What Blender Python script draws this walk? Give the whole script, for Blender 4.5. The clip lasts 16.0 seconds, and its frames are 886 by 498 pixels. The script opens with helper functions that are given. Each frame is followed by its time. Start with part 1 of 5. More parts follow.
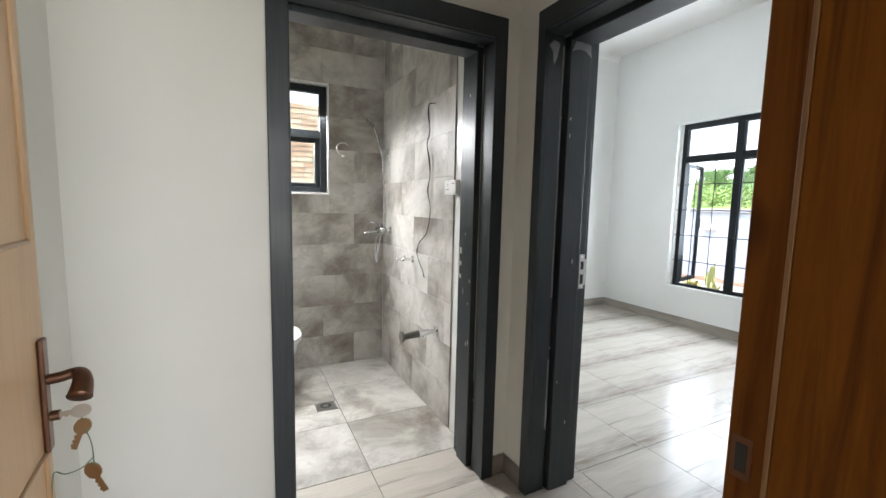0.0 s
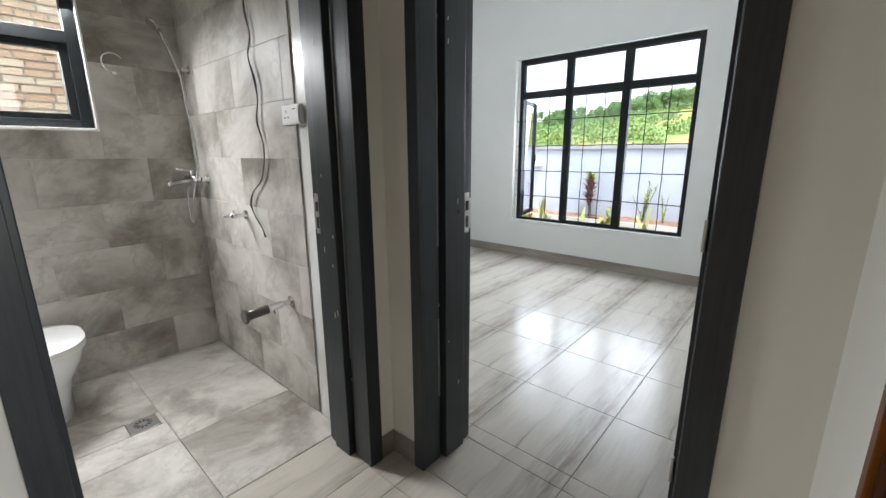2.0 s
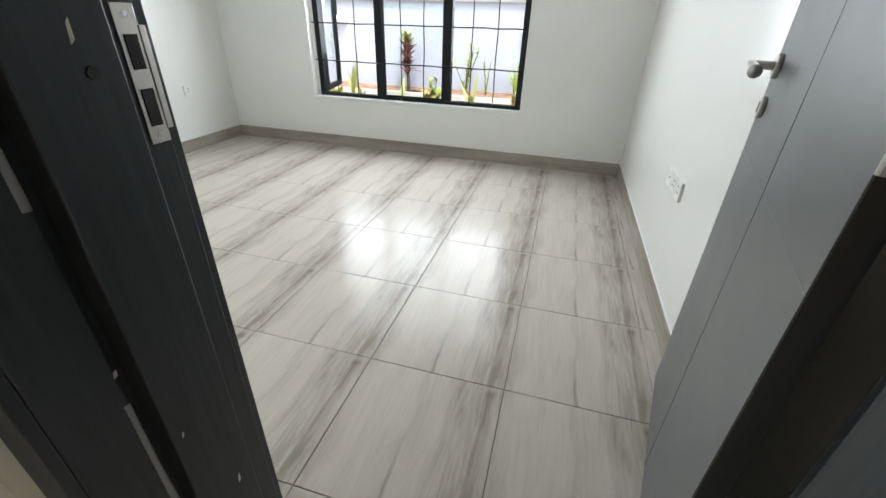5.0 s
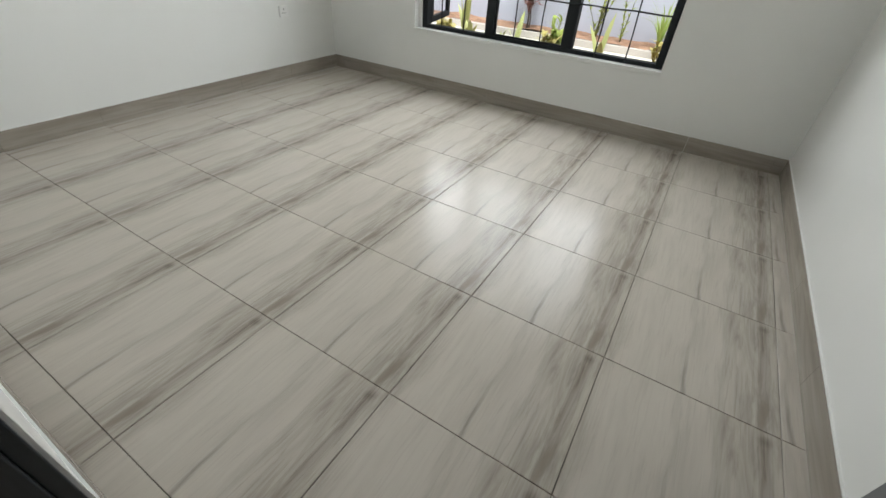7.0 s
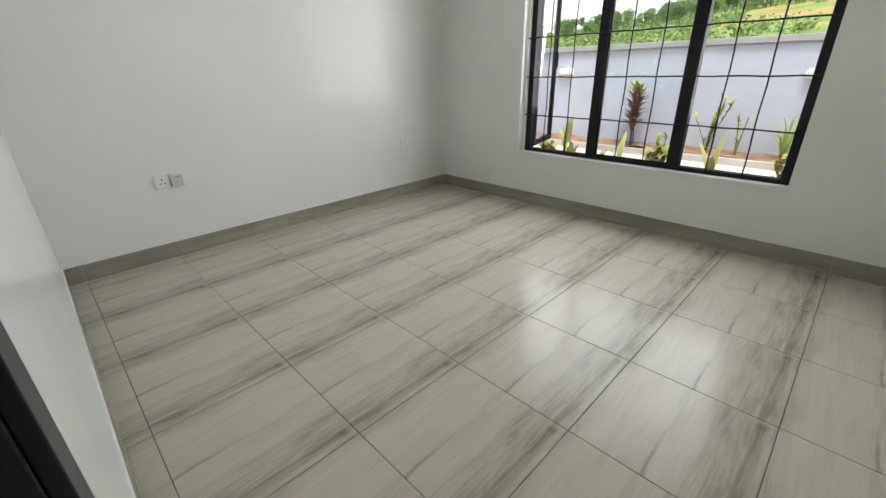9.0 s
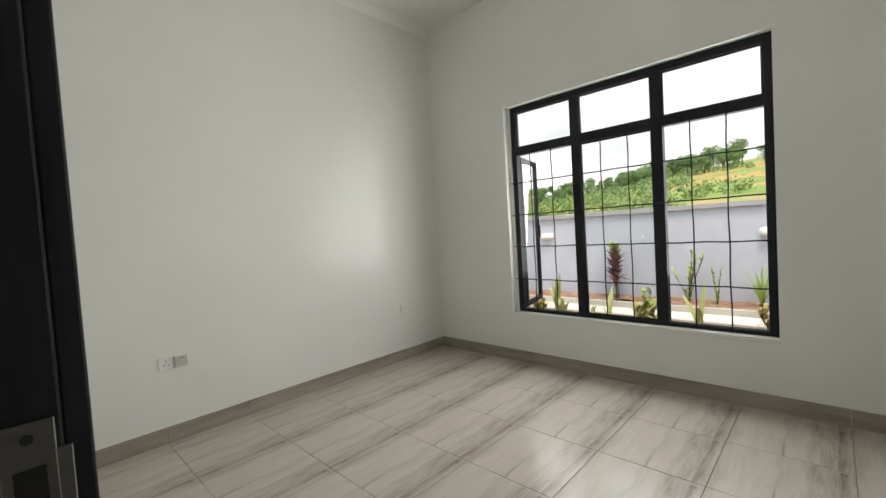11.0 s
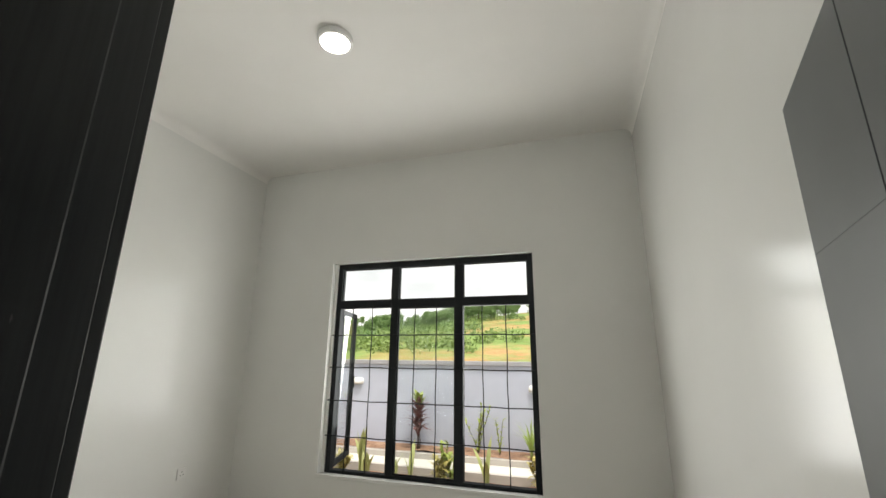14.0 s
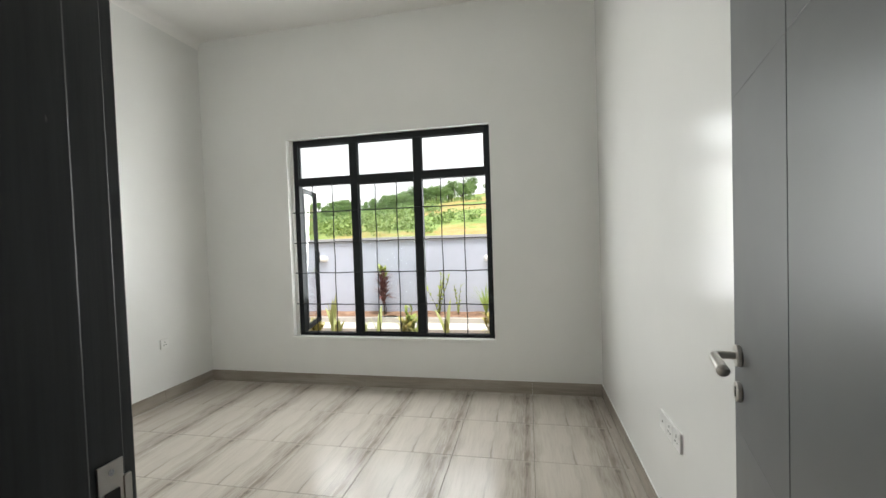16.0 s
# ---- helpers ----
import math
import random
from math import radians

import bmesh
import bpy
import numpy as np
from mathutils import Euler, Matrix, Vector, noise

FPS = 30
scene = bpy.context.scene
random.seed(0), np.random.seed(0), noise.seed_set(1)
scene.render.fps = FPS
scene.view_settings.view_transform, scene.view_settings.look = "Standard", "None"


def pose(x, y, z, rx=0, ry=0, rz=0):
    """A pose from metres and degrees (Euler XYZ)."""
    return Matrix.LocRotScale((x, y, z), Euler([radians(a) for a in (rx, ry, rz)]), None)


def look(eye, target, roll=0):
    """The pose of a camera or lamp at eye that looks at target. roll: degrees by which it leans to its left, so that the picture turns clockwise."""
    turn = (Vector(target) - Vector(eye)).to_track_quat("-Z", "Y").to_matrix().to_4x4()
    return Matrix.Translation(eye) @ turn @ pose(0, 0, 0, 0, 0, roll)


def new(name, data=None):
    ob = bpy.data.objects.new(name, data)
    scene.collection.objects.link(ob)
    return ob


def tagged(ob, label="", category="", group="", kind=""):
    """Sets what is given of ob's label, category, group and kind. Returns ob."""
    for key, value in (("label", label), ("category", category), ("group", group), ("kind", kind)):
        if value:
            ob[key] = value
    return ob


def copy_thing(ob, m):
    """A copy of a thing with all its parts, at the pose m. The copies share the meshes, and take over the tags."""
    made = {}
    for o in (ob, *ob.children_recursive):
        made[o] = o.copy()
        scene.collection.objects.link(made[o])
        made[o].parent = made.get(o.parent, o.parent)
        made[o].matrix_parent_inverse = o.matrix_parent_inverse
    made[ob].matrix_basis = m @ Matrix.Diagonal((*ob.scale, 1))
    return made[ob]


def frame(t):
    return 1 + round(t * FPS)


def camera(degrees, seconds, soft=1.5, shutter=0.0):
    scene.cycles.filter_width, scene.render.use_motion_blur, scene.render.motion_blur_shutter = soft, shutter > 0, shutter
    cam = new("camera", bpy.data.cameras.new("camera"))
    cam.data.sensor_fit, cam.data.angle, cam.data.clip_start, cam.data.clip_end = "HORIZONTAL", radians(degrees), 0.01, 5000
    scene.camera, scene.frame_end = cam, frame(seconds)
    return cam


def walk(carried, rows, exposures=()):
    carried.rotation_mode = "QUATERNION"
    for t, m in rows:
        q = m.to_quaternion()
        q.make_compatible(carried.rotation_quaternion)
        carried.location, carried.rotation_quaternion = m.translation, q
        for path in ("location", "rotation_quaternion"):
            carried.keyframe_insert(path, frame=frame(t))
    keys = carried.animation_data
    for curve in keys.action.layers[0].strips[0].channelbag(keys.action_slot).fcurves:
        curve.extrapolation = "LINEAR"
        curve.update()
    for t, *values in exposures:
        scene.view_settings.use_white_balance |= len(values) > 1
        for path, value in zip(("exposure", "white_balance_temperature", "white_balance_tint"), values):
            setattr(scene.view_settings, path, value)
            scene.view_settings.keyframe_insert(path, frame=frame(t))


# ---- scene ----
cam = camera(94.4, 16.0)
PATH = [
    (0, (1.393, -1.964, 1.287), (-0.387, -1.075, 1.079), 1.3),
    (0.5, (1.274, -1.912, 1.27), (-0.445, -0.925, 1.0), 0.8),
    (1, (1.146, -1.886, 1.269), (-0.445, -0.721, 0.934), 0.4),
    (1.5, (1.064, -1.877, 1.253), (-0.366, -0.535, 0.859), -0.0),
    (2, (1.009, -1.832, 1.233), (-0.278, -0.37, 0.777), -0.3),
    (2.5, (0.924, -1.721, 1.208), (-0.215, -0.16, 0.689), -0.5),
    (3, (0.837, -1.584, 1.187), (-0.118, 0.074, 0.606), -0.5),
    (3.5, (0.709, -1.448, 1.178), (-0.026, 0.288, 0.511), 0.0),
    (4, (0.602, -1.31, 1.155), (0.056, 0.455, 0.39), 0.7),
    (4.2, (0.585, -1.249, 1.136), (0.085, 0.511, 0.33), 1.2),
    (6.3, (0.451, -0.642, 1.051), (-0.056, 0.873, -0.153), 4.2),
    (6.5, (0.445, -0.602, 1.054), (-0.13, 0.875, -0.166), 4.4),
    (7, (0.437, -0.523, 1.041), (-0.345, 0.859, -0.174), 4.1),
    (7.5, (0.444, -0.476, 1.044), (-0.548, 0.804, -0.13), 2.8),
    (8, (0.43, -0.46, 1.057), (-0.717, 0.762, -0.034), 1.5),
    (8.5, (0.431, -0.473, 1.071), (-0.818, 0.756, 0.107), 0.1),
    (9, (0.43, -0.493, 1.09), (-0.88, 0.789, 0.291), -1.2),
    (9.2, (0.429, -0.508, 1.095), (-0.895, 0.807, 0.376), -1.5),
    (11.3, (0.424, -0.586, 1.203), (-0.945, 0.872, 1.229), -3.1),
    (11.5, (0.45, -0.572, 1.205), (-0.908, 0.893, 1.306), -2.7),
    (12, (0.465, -0.593, 1.23), (-0.788, 0.944, 1.491), -1.1),
    (12.5, (0.435, -0.651, 1.317), (-0.629, 1.0, 1.695), 0.1),
    (13, (0.455, -0.698, 1.333), (-0.425, 1.03, 1.822), 0.9),
    (13.5, (0.454, -0.763, 1.371), (-0.249, 1.032, 1.906), 0.9),
    (14, (0.474, -0.848, 1.411), (-0.107, 0.998, 1.916), 0.6),
    (14.5, (0.535, -0.93, 1.452), (0.008, 0.959, 1.841), 0.3),
    (15, (0.554, -0.978, 1.429), (0.074, 0.95, 1.656), -0.5),
    (15.5, (0.539, -0.98, 1.391), (0.108, 0.972, 1.459), -1.6),
    (16, (0.482, -0.937, 1.315), (0.075, 1.021, 1.258), -1.9),
]
walk(cam, [(t, look(eye, target, roll)) for t, eye, target, roll in PATH],
     exposures=[(0.0, 1.42, 5900, 10), (1.0, 1.08, 5900, 10), (2.0, 1.0, 5900, 10), (3.0, 1.1, 5900, 9), (4.2, 1.2, 6050, 9), (6.3, 0.75, 6350, 9), (8.5, 0.42, 6450, 9), (9.2, 0.36, 6500, 9), (11.3, 0.2, 6900, 10), (12.5, 0.1, 6950, 10), (13.5, 0.1, 6950, 10), (14.5, 0.45, 6800, 10), (16.0, 0.6, 6600, 10)])

# ---- world and light ----
world = bpy.data.worlds.new("overcast_sky")
scene.world = world
world.use_nodes = True
wn = world.node_tree.nodes
sky = wn.new("ShaderNodeTexSky")
sky.sky_type = 'NISHITA'
sky.sun_disc = False
sky.sun_elevation, sky.sun_rotation = radians(67), radians(150)
sky.dust_density, sky.air_density, sky.ozone_density = 6.0, 1.6, 1.0
sky_mix = wn.new("ShaderNodeMix")
sky_mix.data_type = 'RGBA'
sky_mix.inputs[0].default_value = 0.88
cloud_map = wn.new("ShaderNodeMapping")
cloud_map.inputs["Scale"].default_value = (1.0, 1.0, 2.6)
cloud_tex = wn.new("ShaderNodeTexNoise")
cloud_tex.inputs["Scale"].default_value, cloud_tex.inputs["Detail"].default_value = 3.2, 7.0
cloud_ramp = wn.new("ShaderNodeValToRGB")
cloud_ramp.color_ramp.elements[0].position, cloud_ramp.color_ramp.elements[0].color = 0.34, (6.0, 6.15, 6.4, 1)
cloud_ramp.color_ramp.elements[1].position, cloud_ramp.color_ramp.elements[1].color = 0.66, (9.4, 9.5, 9.6, 1)
world.node_tree.links.new(wn.new("ShaderNodeTexCoord").outputs["Generated"], cloud_map.inputs[0])
world.node_tree.links.new(cloud_map.outputs[0], cloud_tex.inputs["Vector"])
world.node_tree.links.new(cloud_tex.outputs["Fac"], cloud_ramp.inputs[0])
world.node_tree.links.new(cloud_ramp.outputs[0], sky_mix.inputs[7])
world.node_tree.links.new(sky.outputs[0], sky_mix.inputs[6])
world.node_tree.links.new(sky_mix.outputs[2], wn["Background"].inputs[0])
wn["Background"].inputs[1].default_value = 0.15


def lamp(name, data_kind, m, energy, size=None, size_y=None, color=(1, 1, 1), angle=None, spread=180):
    data = bpy.data.lights.new(name, data_kind)
    data.energy, data.color = energy, color
    if data_kind == 'AREA':
        data.shape = 'RECTANGLE'
        data.size, data.size_y = size, size_y
        data.spread = radians(spread)
    if angle is not None:
        data.angle = angle
    ob = new(name, data)
    ob.matrix_world = m
    return ob


lamp("sun", 'SUN', look((0, 0, 20), (-2.5, 3.8, 9)), 3.0, color=(1, 0.97, 0.92), angle=radians(14))
# daylight in the window openings; the hall lamp is added, its window unseen
lamp("bedroom_window_daylight", 'AREA', look((-0.74, 2.9, 1.8), (-0.74, 0, 2.55)), 84, 2.2, 2.1, (0.96, 0.985, 1.0))
lamp("bathroom_window_daylight", 'AREA', look((-2.05, -1.64, 1.86), (-1.35, -1.52, 0.0)), 36, 0.5, 0.5, (1.0, 0.955, 0.885), spread=150)
lamp("unseen_hall_fill_light", 'AREA', look((4.65, -0.9, 1.45), (0, -1.9, 1.2)), 33, 2.4, 1.7, (1.0, 0.955, 0.9))

# ---- materials ----


def material(name, color, rough=0.5, metal=0.0):
    """A plain base material; the node tree can be built on."""
    m = bpy.data.materials.new(name)
    m.use_nodes = True
    p = m.node_tree.nodes["Principled BSDF"]
    p.inputs["Base Color"].default_value = (*color, 1)
    p.inputs["Roughness"].default_value = rough
    p.inputs["Metallic"].default_value = metal
    return m


class Nodes:
    """Short hand for building a node tree."""

    def __init__(self, mat):
        self.t = mat.node_tree
        self.p = self.t.nodes["Principled BSDF"]

    def put(self, kind, **inputs):
        n = self.t.nodes.new("ShaderNode" + kind)
        for k, v in inputs.items():
            n.inputs[k.replace("_", " ")].default_value = v
        return n

    def link(self, a, b):
        self.t.links.new(a, b)

    def coords(self, scale=(1, 1, 1), world=False, offset=None):
        if world:
            src = self.put("NewGeometry").outputs["Position"]
        else:
            src = self.put("TexCoord").outputs["Object"]
        mp = self.put("Mapping")
        mp.inputs["Scale"].default_value = scale
        self.link(src, mp.inputs["Vector"])
        if offset is not None:
            self.link(offset, mp.inputs["Location"])
        return mp.outputs[0]

    def noise(self, vec, scale, detail=4, rough=0.5, distort=0.0):
        n = self.put("TexNoise", Scale=scale, Detail=detail, Roughness=rough, Distortion=distort)
        self.link(vec, n.inputs["Vector"])
        return n.outputs["Fac"]

    def ramp(self, fac, stops):
        r = self.put("ValToRGB")
        e = r.color_ramp.elements
        while len(e) < len(stops):
            e.new(0.5)
        for el, (pos, col) in zip(e, stops):
            el.position = pos
            el.color = (*col, 1) if len(col) == 3 else col
        self.link(fac, r.inputs[0])
        return r.outputs[0]

    def mix(self, fac, a, b, blend='MIX'):
        m = self.put("Mix")
        m.data_type, m.blend_type = 'RGBA', blend
        for sock, v in ((m.inputs[0], fac), (m.inputs[6], a), (m.inputs[7], b)):
            if isinstance(v, (int, float)):
                sock.default_value = v
            elif isinstance(v, tuple):
                sock.default_value = (*v, 1)
            else:
                self.link(v, sock)
        return m.outputs[2]

    def remap(self, fac, lo, hi, a=0.0, b=1.0):
        n = self.put("MapRange")
        self.link(fac, n.inputs[0])
        for i, v in enumerate((a, b, lo, hi)):
            n.inputs[i + 1].default_value = v
        return n.outputs[0]

    def random_shift(self, amount):
        info = self.put("ObjectInfo")
        mul = self.put("VectorMath")
        mul.operation = 'MULTIPLY'
        comb = self.put("CombineXYZ")
        for i in range(3):
            self.link(info.outputs["Random"], comb.inputs[i])
        self.link(comb.outputs[0], mul.inputs[0])
        mul.inputs[1].default_value = (amount, amount * 2.3, amount * 5.1)
        return mul.outputs[0]

    def bump(self, fac, strength, distance):
        b = self.put("Bump", Strength=strength, Distance=distance)
        self.link(fac, b.inputs["Height"])
        self.link(b.outputs[0], self.p.inputs["Normal"])

    def color(self, sock):
        self.link(sock, self.p.inputs["Base Color"])

    def rough(self, sock):
        self.link(sock, self.p.inputs["Roughness"])


def paint(name, color, rough, wear=0.05, bump=0.06, rough_range=0.08, spec=0.5):
    """Wall or wood paint: roller texture, faint patches, varying gloss."""
    m = material(name, color, rough)
    n = Nodes(m)
    v = n.coords(world=True)
    big = n.noise(v, 1.3, 3, 0.6)
    fine = n.noise(v, 260, 3, 0.6)
    dark = tuple(c * (1 - wear * 2) for c in color)
    n.color(n.mix(n.remap(big, 0, 1, 0.35, 0.7), color, dark))
    n.rough(n.remap(n.noise(v, 6, 4), rough - rough_range, rough + rough_range, 0.3, 0.7))
    n.p.inputs["Specular IOR Level"].default_value = spec
    n.bump(fine, bump, 0.001)
    return m


WHITE = paint("white_wall_paint", (0.797, 0.80, 0.775), 0.2, 0.02, 0.015, 0.006, 0.3)
CEIL = paint("white_ceiling_paint", (0.86, 0.85, 0.82), 0.7, 0.02)
CREAM = paint("cream_wall_paint", (0.78, 0.768, 0.715), 0.5, 0.03, 0.08)
SCREED = paint("grey_grout", (0.2, 0.178, 0.155), 0.85, 0.2)
ALU = paint("black_aluminium", (0.03, 0.033, 0.035), 0.62, 0.1, 0.02, spec=0.05)
OUTWALL = paint("lilac_grey_render", (0.46, 0.49, 0.585), 0.9, 0.06, 0.3)
COPING = paint("grey_coping", (0.36, 0.36, 0.38), 0.85, 0.12, 0.3)
KERB = paint("grey_concrete_kerb", (0.5, 0.47, 0.43), 0.9, 0.15, 0.3)
CONCRETE = paint("pale_concrete", (0.66, 0.63, 0.56), 0.9, 0.1, 0.3)
PLASTIC = material("white_plastic", (0.78, 0.78, 0.76), 0.3)
GREYPLASTIC = material("grey_protective_cover", (0.55, 0.54, 0.5), 0.4)
DARKSLOT = material("dark_slot", (0.02, 0.02, 0.02), 0.6)
CHROME = material("chrome", (0.75, 0.75, 0.76), 0.12, 1.0)
STEEL = material("brushed_steel", (0.52, 0.5, 0.47), 0.3, 1.0)
BRONZE = material("antique_bronze", (0.16, 0.085, 0.055), 0.32, 0.9)
BRASS = material("dull_key_brass", (0.33, 0.22, 0.12), 0.4, 0.9)
CERAMIC = material("white_ceramic", (0.82, 0.83, 0.83), 0.1)
CABLE = material("dark_cable", (0.035, 0.03, 0.03), 0.5)
STRING = material("green_string", (0.14, 0.2, 0.12), 0.8)
WIRE = material("white_wire", (0.75, 0.74, 0.7), 0.4)
FLECK = material("bare_chip", (0.55, 0.52, 0.48), 0.7)
TRAP = paint("grey_plastic_pipe", (0.17, 0.155, 0.135), 0.45, 0.1, 0.05)


def slate_paint():
    m = material("slate_grey_paint", (0.03, 0.036, 0.042), 0.4)
    n = Nodes(m)
    v = n.coords(world=True)
    grain = n.noise(n.coords((55, 55, 2.2), world=True), 2.0, 5, 0.6)
    patch = n.noise(v, 5, 4)
    base = n.mix(n.remap(grain, 0, 1, 0.3, 0.8), (0.023, 0.028, 0.032), (0.039, 0.045, 0.05))
    specks = n.ramp(n.noise(n.coords((1, 1, 0.35), world=True), 70, 3, 0.7),
                    [(0.74, (0, 0, 0)), (0.79, (1, 1, 1))])
    n.color(n.mix(n.mix(0.75, specks, (0, 0, 0), 'MIX'), base, (0.3, 0.29, 0.28)))
    n.p.inputs["Specular IOR Level"].default_value = 0.4
    n.rough(n.remap(patch, 0.3, 0.44, 0.3, 0.7))
    n.bump(grain, 0.1, 0.002)
    return m


SLATE = slate_paint()


def leaf_paint():
    m = material("grey_leaf_paint", (0.12, 0.13, 0.14), 0.28)
    n = Nodes(m)
    v = n.coords(world=True)
    n.color(n.mix(n.noise(v, 3, 4), (0.108, 0.116, 0.122), (0.12, 0.128, 0.134)))
    n.rough(n.remap(n.noise(v, 5, 2), 0.3, 0.36, 0.2, 0.8))
    n.bump(n.noise(v, 220, 2), 0.02, 0.001)
    return m


LEAF = leaf_paint()


def timber(name, light, dark, rough=0.35, axis=(30, 30, 1.6)):
    m = material(name, light, rough)
    n = Nodes(m)
    v = n.coords(axis)
    g = n.noise(v, 1.0, 6, 0.62, 0.8)
    fine = n.noise(n.coords(tuple(a * 6 for a in axis)), 1.0, 3)
    knots = n.ramp(n.noise(n.coords((7, 7, 3)), 1.1, 1), [(0.7, (0, 0, 0)), (0.78, (1, 1, 1))])
    c = n.ramp(g, [(0.3, dark), (0.52, light), (0.72, tuple(0.5 * (a + b) for a, b in zip(light, dark)))])
    c = n.mix(n.remap(fine, 0, 0.35), c, dark)
    n.color(n.mix(knots, c, tuple(0.5 * d for d in dark)))
    n.rough(n.remap(g, rough - 0.08, rough + 0.1))
    n.bump(fine, 0.1, 0.002)
    return m


WOOD = timber("varnished_orange_wood", (0.17, 0.056, 0.005), (0.06, 0.017, 0.002), 0.4)
# paler than the frame timber: the stop's edge highlight is put into its colour
STOP = timber("highlit_wood_stop", (0.2, 0.1, 0.035), (0.13, 0.06, 0.02), 0.4)
WOOD.node_tree.nodes["Principled BSDF"].inputs["Specular IOR Level"].default_value = 0.14
PALEWOOD = timber("pale_brown_door_veneer", (0.48, 0.315, 0.17), (0.39, 0.235, 0.115), 0.4, (22, 22, 1.2))


def wood_tile(name="grey_wood_grain_tile", plain=False):
    """Glazed porcelain with one grey wood print: it runs along local y, pale on the -x side, veined on the +x side."""
    m = material(name, (0.5, 0.47, 0.42), 0.3)
    n = Nodes(m)

    def calc(op, a, b=0.0):
        k = n.put("Math")
        k.operation = op
        for sock, v in ((k.inputs[0], a), (k.inputs[1], b)):
            if isinstance(v, (int, float)):
                sock.default_value = v
            else:
                n.link(v, sock)
        return k.outputs[0]
    shift = n.random_shift(0.02)
    v = n.coords((1, 1, 1), offset=shift)
    sep = n.put("SeparateXYZ")
    n.link(n.put("TexCoord").outputs["Object"], sep.inputs[0])
    wob = calc('SUBTRACT', n.noise(n.coords((3, 3.4, 1), offset=shift), 1.5, 2), 0.5)
    px = calc('ADD', n.remap(sep.outputs[0], 0, 1, -0.2425, 0.2425), calc('MULTIPLY', wob, 0.13))
    py = n.remap(sep.outputs[1], 0, 1, -0.2425, 0.2425)
    broad = n.noise(n.coords((1.3, 9, 12) if plain else (24, 3.0, 1), offset=shift), 1.0, 4, 0.6, 0.6)
    fine = n.noise(n.coords((2.2, 30, 60) if plain else (110, 5.5, 1), offset=shift), 1.0, 4, 0.6, 0.8)
    shade = [(0.0, 0.55), (0.06, 0.36), (0.14, 0.16), (0.3, 0.24), (0.38, 0.16), (0.47, 0.36), (0.53, 0.28), (0.6, 0.2), (0.68, 0.42), (0.75, 0.76), (0.83, 0.66), (0.91, 0.95), (1.0, 0.7)]
    if plain:
        shade = [(0.0, 0.75), (0.3, 0.85), (0.6, 1.0), (1.0, 0.7)]
    band = n.ramp(px, [(p, (q, q, q)) for p, q in shade])
    body = n.mix(n.remap(broad, 0.3, 1.0, 0.62, 0.36), (0, 0, 0), band)
    c = n.mix(body, (0.42, 0.382, 0.332) if plain else (0.55, 0.508, 0.447), (0.2, 0.172, 0.142) if plain else (0.25, 0.218, 0.18))
    streak = n.mix(1.0, n.ramp(fine, [(0.32, (1, 1, 1)), (0.5, (0, 0, 0))]), n.mix(0.25, band, (0.3, 0.3, 0.3)), 'MULTIPLY')
    c = n.mix(n.mix(0.45, streak, (0, 0, 0)), c, (0.2, 0.17, 0.138))
    if not plain:
        for centre, width, ends in ((0.925, 0.05, [(0.0, 0.1), (0.35, 0.25), (0.6, 0.35), (0.78, 0.75), (0.93, 1.0), (0.98, 0.2)]),
                                    (0.475, 0.024, [(0.0, 0.9), (0.12, 0.8), (0.42, 0.15), (1.0, 0.0)]),
                                    (0.79, 0.03, [(0.0, 0.45), (0.4, 0.5), (0.8, 0.1), (1.0, 0.25)])):
            near = n.remap(calc('ABSOLUTE', calc('SUBTRACT', px, centre)), 1.0, 0.0, 0.0, width)
            vein = n.mix(1.0, near, n.ramp(py, [(p, (q, q, q)) for p, q in ends]), 'MULTIPLY')
            vein = n.mix(1.0, vein, n.remap(fine, 1.0, 0.35, 0.38, 0.62), 'MULTIPLY')
            c = n.mix(n.mix(0.42, vein, (0, 0, 0)), c, (0.1, 0.082, 0.065))
        kx, ky = calc('SUBTRACT', px, 0.915), calc('SUBTRACT', py, 0.925)
        knot = n.remap(calc('SQRT', calc('ADD', calc('MULTIPLY', kx, kx), calc('MULTIPLY', ky, ky))), 0.4, 0.0, 0.006, 0.045)
        c = n.mix(knot, c, (0.1, 0.082, 0.064))
    dust = n.noise(n.coords(world=True), 3.2, 2, 0.5)
    n.color(n.mix(n.remap(dust, 0, 0.08, 0.4, 0.8), c, (0.4, 0.365, 0.315) if plain else (0.55, 0.515, 0.46)))
    n.rough(n.remap(n.noise(n.coords(world=True), 5.5, 3, 0.5), 0.175, 0.235, 0.3, 0.75))
    n.p.inputs["Specular IOR Level"].default_value = 0.17
    n.bump(fine, 0.015, 0.001)
    return m


